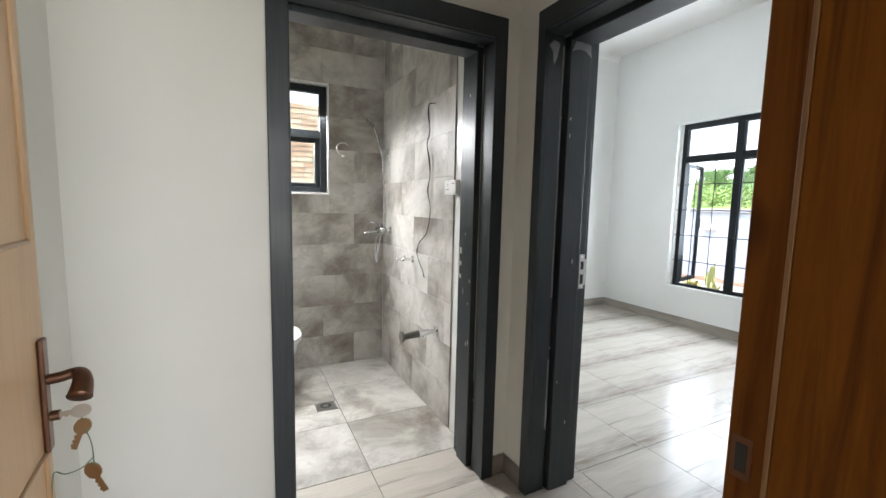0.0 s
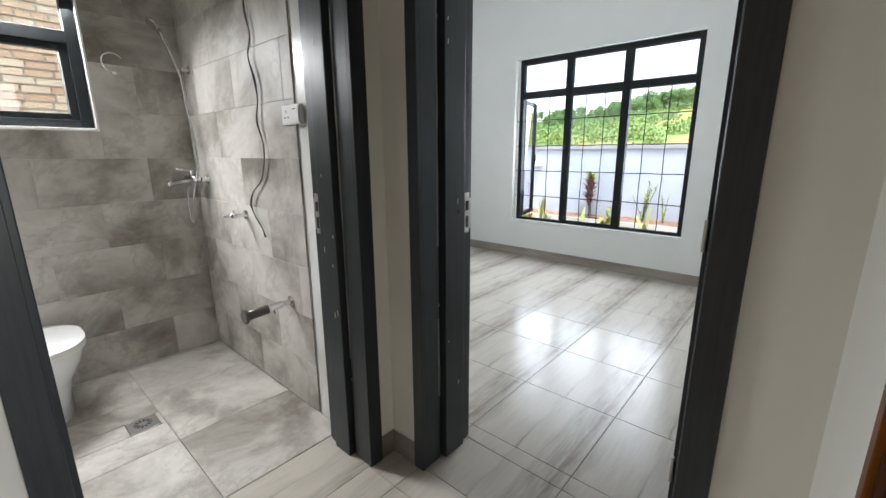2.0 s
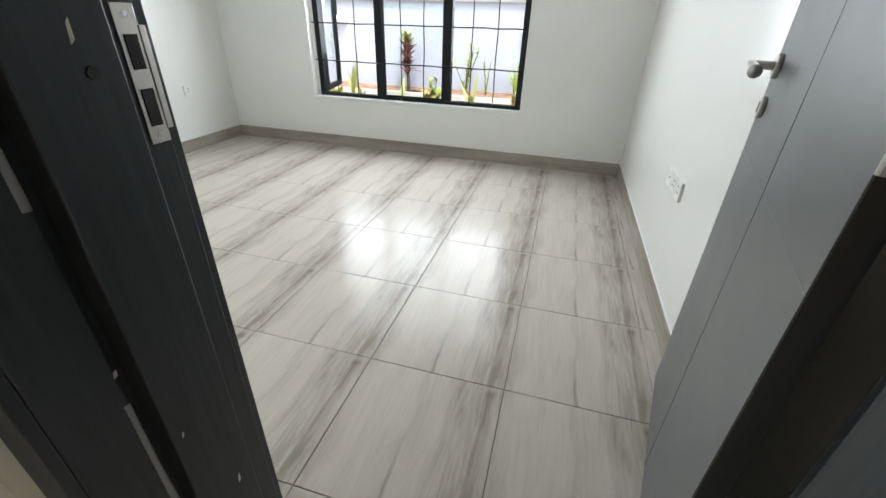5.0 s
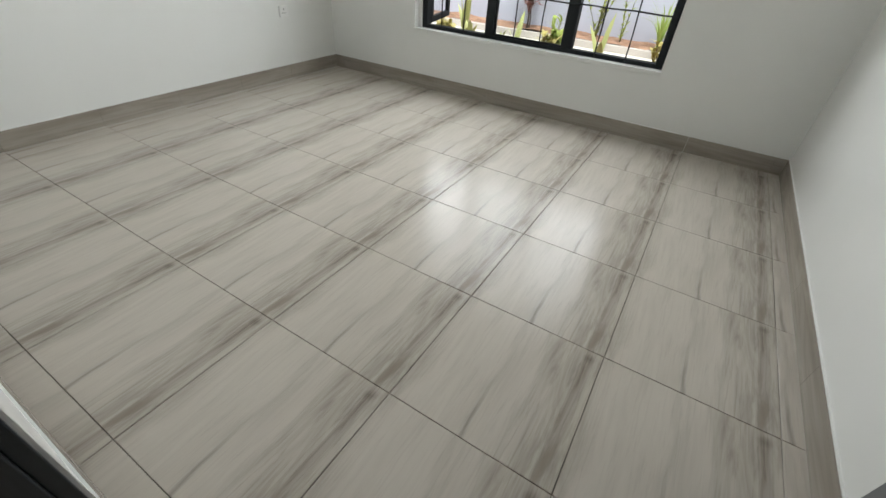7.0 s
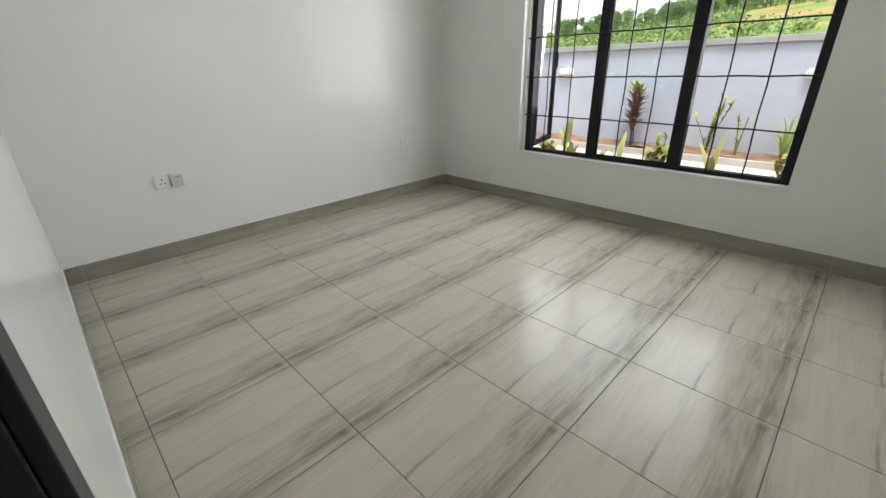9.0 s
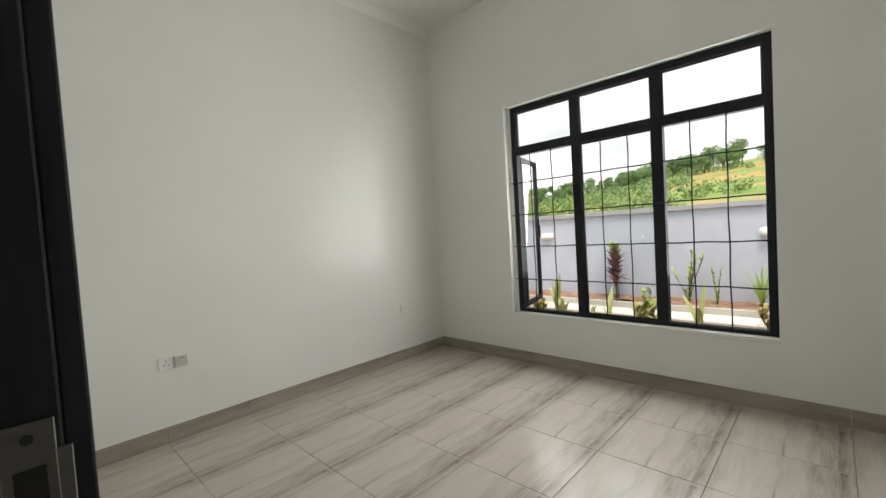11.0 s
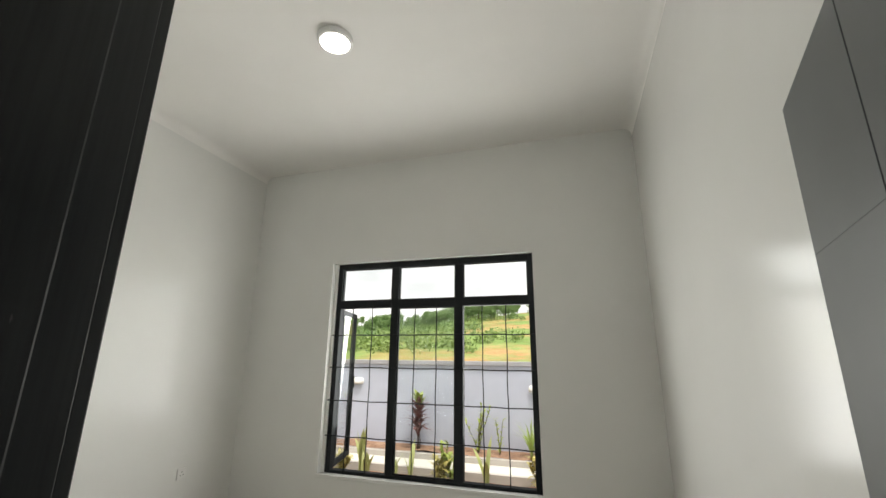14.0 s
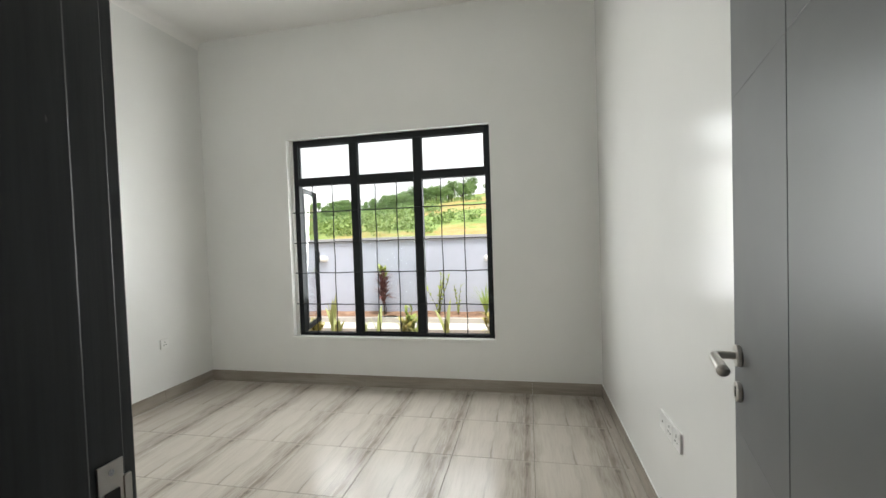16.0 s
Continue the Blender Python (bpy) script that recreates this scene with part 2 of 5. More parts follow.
def marble_tile():
    m = material("grey_marble_tile", (0.36, 0.34, 0.31), 0.24)
    n = Nodes(m)
    shift = n.random_shift(23.0)
    v = n.coords((1, 1, 1), offset=shift)
    cloud = n.noise(v, 2.1, 7, 0.62, 0.35)
    veins = n.noise(v, 1.5, 7, 0.65, 0.5)
    fine = n.noise(v, 26, 5, 0.7)
    c = n.ramp(cloud, [(0.32, (0.2, 0.177, 0.15)), (0.42, (0.33, 0.304, 0.268)), (0.5, (0.48, 0.455, 0.415)), (0.6, (0.6, 0.58, 0.54)), (0.74, (0.42, 0.39, 0.35))])
    vein = n.ramp(veins, [(0.47, (0, 0, 0)), (0.5, (1, 1, 1)), (0.515, (0, 0, 0))])
    c = n.mix(n.mix(0.68, vein, (0, 0, 0)), c, (0.24, 0.212, 0.178))
    n.color(n.mix(n.remap(fine, 0, 0.25, 0.4, 0.8), c, (0.46, 0.44, 0.41)))
    n.p.inputs["Specular IOR Level"].default_value = 0.14
    n.rough(n.remap(fine, 0.38, 0.5))
    n.bump(cloud, 0.05, 0.004)
    return m


TILE = wood_tile()
SKIRT = wood_tile("grey_skirting_tile", plain=True)
MARBLE = marble_tile()


def brick_mat():
    m = material("fired_clay_brick", (0.4, 0.2, 0.12), 0.9)
    n = Nodes(m)
    geo = n.put("NewGeometry")
    c = n.ramp(geo.outputs["Random Per Island"], [(0.0, (0.4, 0.2, 0.13)), (0.3, (0.52, 0.33, 0.22)), (0.6, (0.6, 0.46, 0.34)), (1.0, (0.62, 0.55, 0.45))])
    n.color(n.mix(n.noise(n.coords(world=True), 30, 5), c, (0.5, 0.4, 0.3)))
    n.bump(n.noise(n.coords(world=True), 60, 4), 0.5, 0.01)
    return m


def soil_mat():
    m = material("red_garden_soil", (0.3, 0.13, 0.07), 0.95)
    n = Nodes(m)
    v = n.coords(world=True)
    n.color(n.ramp(n.noise(v, 7, 8, 0.7), [(0.3, (0.17, 0.1, 0.065)), (0.55, (0.33, 0.2, 0.13)), (0.75, (0.47, 0.33, 0.23))]))
    n.bump(n.noise(v, 24, 6, 0.7), 0.8, 0.04)
    return m


def hill_mat():
    m = material("hillside_grass", (0.13, 0.24, 0.05), 0.95)
    n = Nodes(m)
    v = n.coords(world=True)
    c = n.ramp(n.noise(v, 0.28, 8, 0.7), [(0.3, (0.11, 0.19, 0.04)), (0.5, (0.2, 0.31, 0.075)), (0.68, (0.31, 0.39, 0.12))])
    sep = n.put("SeparateXYZ")
    n.link(n.put("NewGeometry").outputs["Position"], sep.inputs[0])
    bare = n.noise(v, 0.16, 7, 0.65)
    dry = n.mix(1.0, n.ramp(bare, [(0.47, (0, 0, 0)), (0.58, (1, 1, 1))]), n.ramp(n.remap(sep.outputs[0], 0, 1, -16, -3), [(0.0, (0, 0, 0)), (1.0, (1, 1, 1))]), 'MULTIPLY')
    c = n.mix(dry, c, n.ramp(n.noise(v, 0.7, 6, 0.7), [(0.35, (0.5, 0.2, 0.08)), (0.6, (0.52, 0.34, 0.15))]))
    n.color(c)
    n.bump(n.noise(v, 2.0, 6, 0.7), 0.8, 0.3)
    return m


def foliage(name, dark, light, rough=0.55):
    m = material(name, light, rough)
    n = Nodes(m)
    geo = n.put("NewGeometry")
    n.color(n.ramp(geo.outputs["Random Per Island"], [(0.0, dark), (1.0, light)]))
    n.p.inputs["Subsurface Weight"].default_value = 0.0
    return m


BRICK = brick_mat()
MORTAR = paint("brick_mortar", (0.5, 0.45, 0.38), 0.95, 0.15, 0.4)
SOIL = soil_mat()
HILL = hill_mat()
TREELEAF = foliage("tree_leaves", (0.075, 0.15, 0.04), (0.18, 0.29, 0.085))
SHRUBLEAF = foliage("shrub_leaves", (0.1, 0.17, 0.035), (0.24, 0.33, 0.09))
BARK = paint("brown_bark", (0.12, 0.09, 0.06), 0.9, 0.3, 0.5)
TI_RED = foliage("burgundy_leaves", (0.12, 0.045, 0.05), (0.28, 0.12, 0.09))
TI_GREEN = foliage("lime_leaves", (0.22, 0.3, 0.04), (0.4, 0.46, 0.1))
SNAKE = foliage("yellow_edged_green_leaves", (0.3, 0.36, 0.12), (0.62, 0.6, 0.28))
CROTON = foliage("orange_green_leaves", (0.3, 0.35, 0.08), (0.6, 0.36, 0.14))
GRASSLEAF = foliage("grass_blades", (0.22, 0.33, 0.06), (0.42, 0.5, 0.16))


def glass_mat():
    m = bpy.data.materials.new("clear_window_glass")
    m.use_nodes = True
    t = m.node_tree
    t.nodes.remove(t.nodes["Principled BSDF"])
    tr, gl, lw, pw, sc, mx = (t.nodes.new("ShaderNode" + k) for k in ("BsdfTransparent", "BsdfGlossy", "LayerWeight", "Math", "Math", "MixShader"))
    tr.inputs[0].default_value = (0.96, 0.975, 0.975, 1)
    gl.inputs["Roughness"].default_value = 0.0
    lw.inputs["Blend"].default_value = 0.5
    pw.operation, pw.inputs[1].default_value = 'POWER', 5.0
    sc.operation, sc.inputs[1].default_value, sc.inputs[2].default_value = 'MULTIPLY_ADD', 0.6, 0.03
    for a, b in ((lw.outputs["Facing"], pw.inputs[0]), (pw.outputs[0], sc.inputs[0]), (sc.outputs[0], mx.inputs[0]), (tr.outputs[0], mx.inputs[1]), (gl.outputs[0], mx.inputs[2]), (mx.outputs[0], t.nodes["Material Output"].inputs[0])):
        t.links.new(a, b)
    return m


def film_mat():
    m = bpy.data.materials.new("torn_clear_film")
    m.use_nodes = True
    t = m.node_tree
    p = t.nodes["Principled BSDF"]
    p.inputs["Base Color"].default_value = (0.7, 0.72, 0.72, 1)
    p.inputs["Roughness"].default_value = 0.2
    p.inputs["Alpha"].default_value = 0.38
    return m


GLASS = glass_mat()
FILM = film_mat()
GLOW = bpy.data.materials.new("lit_diffuser")
GLOW.use_nodes = True
GLOW.node_tree.nodes["Principled BSDF"].inputs["Emission Color"].default_value = (1, 0.95, 0.86, 1)
GLOW.node_tree.nodes["Principled BSDF"].inputs["Emission Strength"].default_value = 9.0

# ---- building helpers ----


def box(bm, x0, x1, y0, y1, z0, z1):
    v = [bm.verts.new(p) for p in ((x0, y0, z0), (x1, y0, z0), (x1, y1, z0), (x0, y1, z0),
                                   (x0, y0, z1), (x1, y0, z1), (x1, y1, z1), (x0, y1, z1))]
    for f in ((3, 2, 1, 0), (4, 5, 6, 7), (0, 1, 5, 4), (1, 2, 6, 5), (2, 3, 7, 6), (3, 0, 4, 7)):
        bm.faces.new([v[i] for i in f])
    return v


def part(name, bm, mat, parent=None, label="", bevel=0.0, smooth=False):
    if bevel:
        bmesh.ops.bevel(bm, geom=list(bm.edges), offset=bevel, segments=2, affect='EDGES', profile=0.5)
    mesh = bpy.data.meshes.new(name)
    bm.to_mesh(mesh)
    bm.free()
    if smooth:
        for p in mesh.polygons:
            p.use_smooth = True
    mesh.materials.append(mat)
    ob = new(name, mesh)
    if parent:
        ob.parent = parent
    if label:
        ob["label"] = label
    return ob


def boxpart(name, dims, mat, parent=None, label="", bevel=0.0):
    bm = bmesh.new()
    box(bm, *dims)
    return part(name, bm, mat, parent, label, bevel)


def structure(name, boxes, mat, label="", category="wall"):
    bm = bmesh.new()
    for b in boxes:
        box(bm, *b)
    return tagged(part(name, bm, mat), label, category, kind="structure")


def thing(name, m, label, category, group="", kind=""):
    ob = new(name)
    ob.empty_display_size = 0.1
    ob.matrix_world = m
    return tagged(ob, label, category, group, kind)


def cyl(bm, p0, p1, r0, r1=None, n=20, caps=True):
    """A tapered tube between two points."""
    r1 = r0 if r1 is None else r1
    p0, p1 = Vector(p0), Vector(p1)
    q = (p1 - p0).to_track_quat('Z', 'Y')
    rings = []
    for p, r in ((p0, r0), (p1, r1)):
        rings.append([bm.verts.new(p + q @ Vector((r * math.cos(2 * math.pi * i / n), r * math.sin(2 * math.pi * i / n), 0))) for i in range(n)])
    for i in range(n):
        j = (i + 1) % n
        bm.faces.new((rings[0][i], rings[0][j], rings[1][j], rings[1][i]))
    if caps:
        bm.faces.new(rings[0][::-1])
        bm.faces.new(rings[1])


def tube(bm, pts, r, n=10):
    """A bent tube through points."""
    pts = [Vector(p) for p in pts]
    rings = []
    for i, p in enumerate(pts):
        d = (pts[min(i + 1, len(pts) - 1)] - pts[max(i - 1, 0)]).normalized()
        q = d.to_track_quat('Z', 'Y')
        rad = r[i] if isinstance(r, (list, tuple)) else r
        rings.append([bm.verts.new(p + q @ Vector((rad * math.cos(2 * math.pi * k / n), rad * math.sin(2 * math.pi * k / n), 0))) for k in range(n)])
    for a, b in zip(rings, rings[1:]):
        # match the rings' starting vertex
        off = min(range(n), key=lambda o: (a[0].co - b[o].co).length)
        for k in range(n):
            bm.faces.new((a[k], a[(k + 1) % n], b[(k + 1 + off) % n], b[(k + off) % n]))
    bm.faces.new(rings[0][::-1])
    bm.faces.new(rings[-1])


def lathe(bm, profile, n=28, m=Matrix()):
    """A turned shape about local z from (radius, height) pairs."""
    rings = []
    for r, z in profile:
        rings.append([bm.verts.new(m @ Vector((r * math.cos(2 * math.pi * i / n), r * math.sin(2 * math.pi * i / n), z))) for i in range(n)])
    for a, b in zip(rings, rings[1:]):
        for i in range(n):
            j = (i + 1) % n
            bm.faces.new((a[i], a[j], b[j], b[i]))
    bm.faces.new(rings[0][::-1])
    bm.faces.new(rings[-1])


def curve_points(pts, steps=8):
    """A smooth line (Catmull-Rom) through points."""
    p = [Vector(pts[0])] + [Vector(q) for q in pts] + [Vector(pts[-1])]
    out = []
    for i in range(1, len(p) - 2):
        for s in range(steps):
            u = s / steps
            a, b, c, d = p[i - 1], p[i], p[i + 1], p[i + 2]
            out.append(0.5 * ((2 * b) + (c - a) * u + (2 * a - 5 * b + 4 * c - d) * u * u + (3 * b - a - 3 * c + d) * u ** 3))
    out.append(p[-2])
    return out


# ---- plan (metres) ----
RX0, RX1, RY0, RY1, RH = -2.56, 1.035, -0.57, 2.49, 3.25      # bedroom
LX0, LX1, LY0, LY1, LH = -0.155, 1.104, -2.42, -0.828, 3.0     # lobby
BX0, BX1, BY0, BY1, BH = -1.85, -0.405, -2.75, -0.9, 2.9      # bathroom
WX0, WX1, WZ0, WZ1 = -1.67, 0.19, 0.43, 2.25                  # bedroom window opening
DX0, DX1, DZ = 0.0, 0.908, 2.022                              # bedroom door, rough opening
CY0, CY1 = -1.832, -0.937                                      # bathroom door, rough opening
EY0, EY1 = -2.235, -1.334                                      # entrance door, rough opening
VY0, VY1, VZ0, VZ1 = -1.93, -1.345, 1.36, 2.16                # bathroom window opening
T = 0.485

# ---- large structure ----
floor_slab = structure("floor", [(-2.8, 4.8, -4.0, 2.72, -0.25, -0.01)], SCREED, "grey wood-grain porcelain tiles over screed", "floor")
wall_north = structure("wall_north", [(RX0 - 0.23, WX0, RY1, RY1 + 0.23, -0.01, RH), (WX1, RX1 + 0.2, RY1, RY1 + 0.23, -0.01, RH),
                         (WX0, WX1, RY1, RY1 + 0.23, -0.01, WZ0), (WX0, WX1, RY1, RY1 + 0.23, WZ1, RH)], WHITE, "white painted plaster wall with a window")
wall_west = structure("wall_west", [(RX0 - 0.23, RX0, RY0, RY1, -0.01, RH)], WHITE, "white painted plaster wall")
wall_east = structure("wall_east", [(RX1, RX1 + 0.2, RY0, RY1, -0.01, RH)], WHITE, "white painted plaster wall")
wall_south = structure("wall_south", [(RX0 - 0.23, DX0, LY1, RY0, -0.01, RH), (DX1, RX1 + 0.2, LY1, RY0, -0.01, RH),
                         (DX0, DX1, LY1, RY0, DZ, RH)], WHITE, "white painted plaster wall with a doorway")


def ceiling_with_cove():
    bm = bmesh.new()
    box(bm, RX0 - 0.23, RX1 + 0.2, RY0 - 0.258, RY1 + 0.23, RH, RH + 0.12)
    r = 0.075
    for side in (0, 1):
        x = RX1 if side else RX0
        s = -1 if side else 1
        arc = [(x + s * (r - r * math.cos(a)), RH - r + r * math.sin(a)) for a in [math.pi / 2 * k / 8 for k in range(9)]]
        ring = arc + [(x, RH)]
        rows = [[bm.verts.new((px, y, pz)) for px, pz in ring] for y in (RY0, RY1)]
        for k in range(len(ring)):
            j = (k + 1) % len(ring)
            bm.faces.new((rows[0][k], rows[0][j], rows[1][j], rows[1][k]))
        bm.faces.new(rows[0])
        bm.faces.new(rows[1][::-1])
    bmesh.ops.recalc_face_normals(bm, faces=bm.faces)
    return tagged(part("ceiling", bm, CEIL), "white painted plaster ceiling with coved edges", "ceiling", kind="structure")


ceiling_with_cove()
structure("ceiling_lobby", [(BX0 - 0.2, 4.8, -4.0, LY1 - 0.002, LH, LH + 0.1)], CEIL, "white plaster ceiling", "ceiling")
wall_lobby_west = structure("wall_lobby_west", [(BX1, LX0, CY1, LY1 - 0.002, -0.01, LH), (BX1, LX0, -2.9, CY0, -0.01, LH),
                              (BX1, LX0, CY0, CY1, DZ, LH)], CREAM, "off-white painted wall with a doorway")
structure("wall_lobby_north", [(LX0, DX0, LY1 - 0.004, LY1, -0.01, LH), (DX1, LX1, LY1 - 0.004, LY1, -0.01, LH),
                               (DX0, DX1, LY1 - 0.004, LY1, DZ, LH)], CREAM, "off-white painted wall skin round the doorway")
structure("wall_lobby_south", [(LX0, LX1, LY0 - 0.2, LY0, -0.01, LH)], CREAM, "off-white painted wall")
structure("wall_lobby_east", [(LX1, LX1 + 0.24, EY1, LY1 - 0.002, -0.01, LH), (LX1, LX1 + 0.24, LY0 - 0.2, EY0, -0.01, LH),
                              (LX1, LX1 + 0.24, EY0, EY1, DZ + 0.03, LH)], CREAM, "off-white painted wall with the entrance doorway")
bath_north = structure("wall_bathroom_north", [(BX0 - 0.2, BX1, BY1 + 0.008, LY1 - 0.002, -0.01, BH)], WHITE, "wall with grey marble-look tiles")
bath_west = structure("wall_bathroom_west", [(BX0 - 0.2, BX0 - 0.008, VY1, BY1 + 0.006, -0.01, BH), (BX0 - 0.2, BX0 - 0.008, BY0, VY0, -0.01, BH),
                                 (BX0 - 0.2, BX0 - 0.008, VY0, VY1, -0.01, VZ0), (BX0 - 0.2, BX0 - 0.008, VY0, VY1, VZ1, BH)], WHITE, "wall with grey marble-look tiles and a window")
structure("wall_bathroom_south", [(BX0 - 0.2, BX1, BY0 - 0.2, BY0, -0.01, BH)], WHITE, "plain bathroom wall")
# unseen hall behind the entrance, with an added window opening in its far wall
structure("wall_unseen_hall", [(RX1 + 0.2, 4.8, 2.0, 2.2, -0.01, LH), (LX1 + 0.24, 4.6, -4.0, -3.8, -0.01, LH),
                        (4.6, 4.8, -4.0, -2.15, -0.01, LH), (4.6, 4.8, 0.35, 2.0, -0.01, LH),
                        (4.6, 4.8, -2.15, 0.35, -0.01, 0.6), (4.6, 4.8, -2.15, 0.35, 2.3, LH),
                        (LX1, LX1 + 0.24, -3.8, LY0 - 0.2, -0.01, LH)], CREAM, "off-white painted walls closing the unseen hall")
structure("ceiling_unseen_hall", [(RX1 + 0.201, 4.8, LY1 - 0.002, 2.2, LH, LH + 0.1)], CEIL, "white plaster ceiling", "ceiling")

# ---- door frames ----


def door_frame(name, m, width, depth, label, z_out, z_head, fleck_seed, arch=(0.05, 0.066), hinge_side=None):
    """Slate-painted timber frame. Local x runs across the opening, y from the lobby face into the room."""
    fr = thing(name, m, label, "door frame", kind="structure")
    w = width
    for side in (0, 1):
        s, o = (1, 0.0) if side == 0 else (-1, w)

        def bx(a, b, *rest):
            x0, x1 = sorted((o + s * a, o + s * b))
            return (x0, x1, *rest)
        boxpart("architrave", bx(-arch[side], 0.002, -0.014, 0.002, 0, z_out), SLATE, fr, bevel=0.002)
        boxpart("jamb", bx(-0.028, 0.0, 0.003, 0.088, 0, z_head), SLATE, fr, bevel=0.003)
        boxpart("jamb_back", bx(-0.028, -0.014, 0.088, 0.104, 0, z_head), SLATE, fr)
        boxpart("lining", bx(-0.028, 0.02, 0.104, depth - 0.048, 0, z_head), SLATE, fr, bevel=0.003)
        boxpart("rebate", bx(-0.028, -0.014 if side == hinge_side else 0.004, depth - 0.048, depth, 0, z_head + 0.016), SLATE, fr, bevel=0.002)
        if side != hinge_side:
            boxpart("room_architrave", bx(-0.066, 0.0, depth, depth + 0.016, 0, z_out), SLATE, fr, bevel=0.002)
    boxpart("head_architrave", (-arch[0], w + arch[1], -0.0145, 0.002, z_head + 0.004, z_out + 0.001), SLATE, fr, bevel=0.002)
    boxpart("head_jamb", (-0.028, w + 0.028, 0.003, 0.088, z_head, z_head + 0.028), SLATE, fr, bevel=0.003)
    boxpart("head_lining", (0.02, w - 0.02, 0.104, depth - 0.048, z_head - 0.02, z_head + 0.02), SLATE, fr, bevel=0.003)
    boxpart("head_rebate", (0.0, w, depth - 0.048, depth, z_head, z_head + 0.02), SLATE, fr, bevel=0.002)
    boxpart("head_room_architrave", (-0.066, w, depth, depth + 0.0165, z_head + 0.006, z_out + 0.001), SLATE, fr, bevel=0.002)
    # chips in the paint
    rnd = random.Random(fleck_seed)
    for k in range(9):
        bm = bmesh.new()
        z = rnd.uniform(0.25, 1.8)
        y = rnd.choice((0.0865, 0.088, 0.12, rnd.uniform(0.13, depth - 0.06)))
        edge = y < 0.1
        x = -0.0005 if edge else 0.0195
        h = rnd.uniform(0.006, 0.02) if edge else rnd.uniform(0.004, 0.03)
        if fleck_seed == 3:
            x = w - x
        wid = rnd.uniform(0.0015, 0.003)
        pts = [(x, y - wid, z), (x, y + wid, z + h * 0.2), (x, y + wid * 1.2, z + h), (x, y - wid * 0.3, z + h * 0.8)]
        vs = [bm.verts.new((px, py, pz)) for px, py, pz in pts] + [bm.verts.new((px + (0.0012 if fleck_seed != 3 else -0.0012), py, pz)) for px, py, pz in pts]
        bm.faces.new(vs[:4])
        bm.faces.new(vs[4:])
        for i in range(4):
            bm.faces.new((vs[i], vs[(i + 1) % 4], vs[4 + (i + 1) % 4], vs[4 + i]))
        bmesh.ops.recalc_face_normals(bm, faces=bm.faces)
        part("paint_chip", bm, FLECK, fr)
    return fr


def strike_plate(parent, x, y, z0, z1, flip=1):
    """Steel strike plate with two latch holes, screwed to the rebate; it wraps the room-side edge."""
    h = z1 - z0
    pl = boxpart("strike_plate", (x, x + 0.0025 * flip, y - 0.03, y - 0.002, z0, z1) if flip > 0 else (x - 0.0025, x, y - 0.03, y - 0.002, z0, z1), STEEL, parent, "brushed steel strike plate", bevel=0.0008)
    e = 0.004 * flip
    for a, b in ((0.56, 0.8), (0.14, 0.42)):
        x0, x1 = sorted((x - e * 0.2, x + e))
        boxpart("latch_hole", (x0, x1, y - 0.024, y - 0.008, z0 + a * h, z0 + b * h), DARKSLOT, pl)
    x0, x1 = sorted((x, x + 0.004 * flip))
    boxpart("lip", (x0, x1, y - 0.003, y + 0.006, z0 + 0.1 * h, z0 + 0.86 * h), STEEL, pl, bevel=0.0008)
    for zz in (0.07, 0.93):
        bm = bmesh.new()
        cyl(bm, (x, y - 0.016, z0 + zz * h), (x + 0.0035 * flip, y - 0.016, z0 + zz * h), 0.0035, n=12)
        part("screw", bm, CHROME, pl)


frame_bed = door_frame("door_frame_bedroom", pose(0.03, LY1 - 0.004, 0), 0.848, 0.264,
                       "slate-grey painted timber door frame with scuffs", 2.08, 1.992, 2, (0.047, 0.066), 1)
strike_plate(frame_bed, 0.004, 0.262, 0.93, 1.085)
frame_bath = door_frame("door_frame_bathroom", pose(LX0, -1.802, 0, 0, 0, 90), 0.835, 0.252,
                        "slate-grey painted timber door frame with scuffs", 2.088, 1.998, 3, (0.066, 0.06))
strike_plate(frame_bath, 0.831, 0.25, 0.93, 1.085, -1)
# screw hole plug beside the strike
bm = bmesh.new()
cyl(bm, (0.0195, 0.18, 1.02), (0.0225, 0.18, 1.02), 0.007, n=14)
part("hole_plug", bm, DARKSLOT, frame_bed)


def film_scrap(parent, pts, off):
    """Crumpled scrap of clear protective film."""
    bm = bmesh.new()
    rnd = random.Random(int(off * 1000))
    vs = [bm.verts.new((p[0] + rnd.uniform(0.0, 0.004), p[1], p[2])) for p in pts]
    c = Vector((0, 0, 0))
    for p in pts:
        c += Vector(p)
    mid = bm.verts.new(c / len(pts) + Vector((0.006, 0, 0)))
    for i in range(len(vs)):
        bm.faces.new((vs[i], vs[(i + 1) % len(vs)], mid))
    bmesh.ops.subdivide_edges(bm, edges=bm.edges, cuts=2, use_grid_fill=True)
    for v in bm.verts:
        v.co.x += 0.004 * noise.noise(v.co * 60)
        v.co.z += 0.004 * noise.noise(v.co * 45 + Vector((3, 1, 2)))
    return part("protective_film", bm, FILM, parent, "torn clear plastic film")



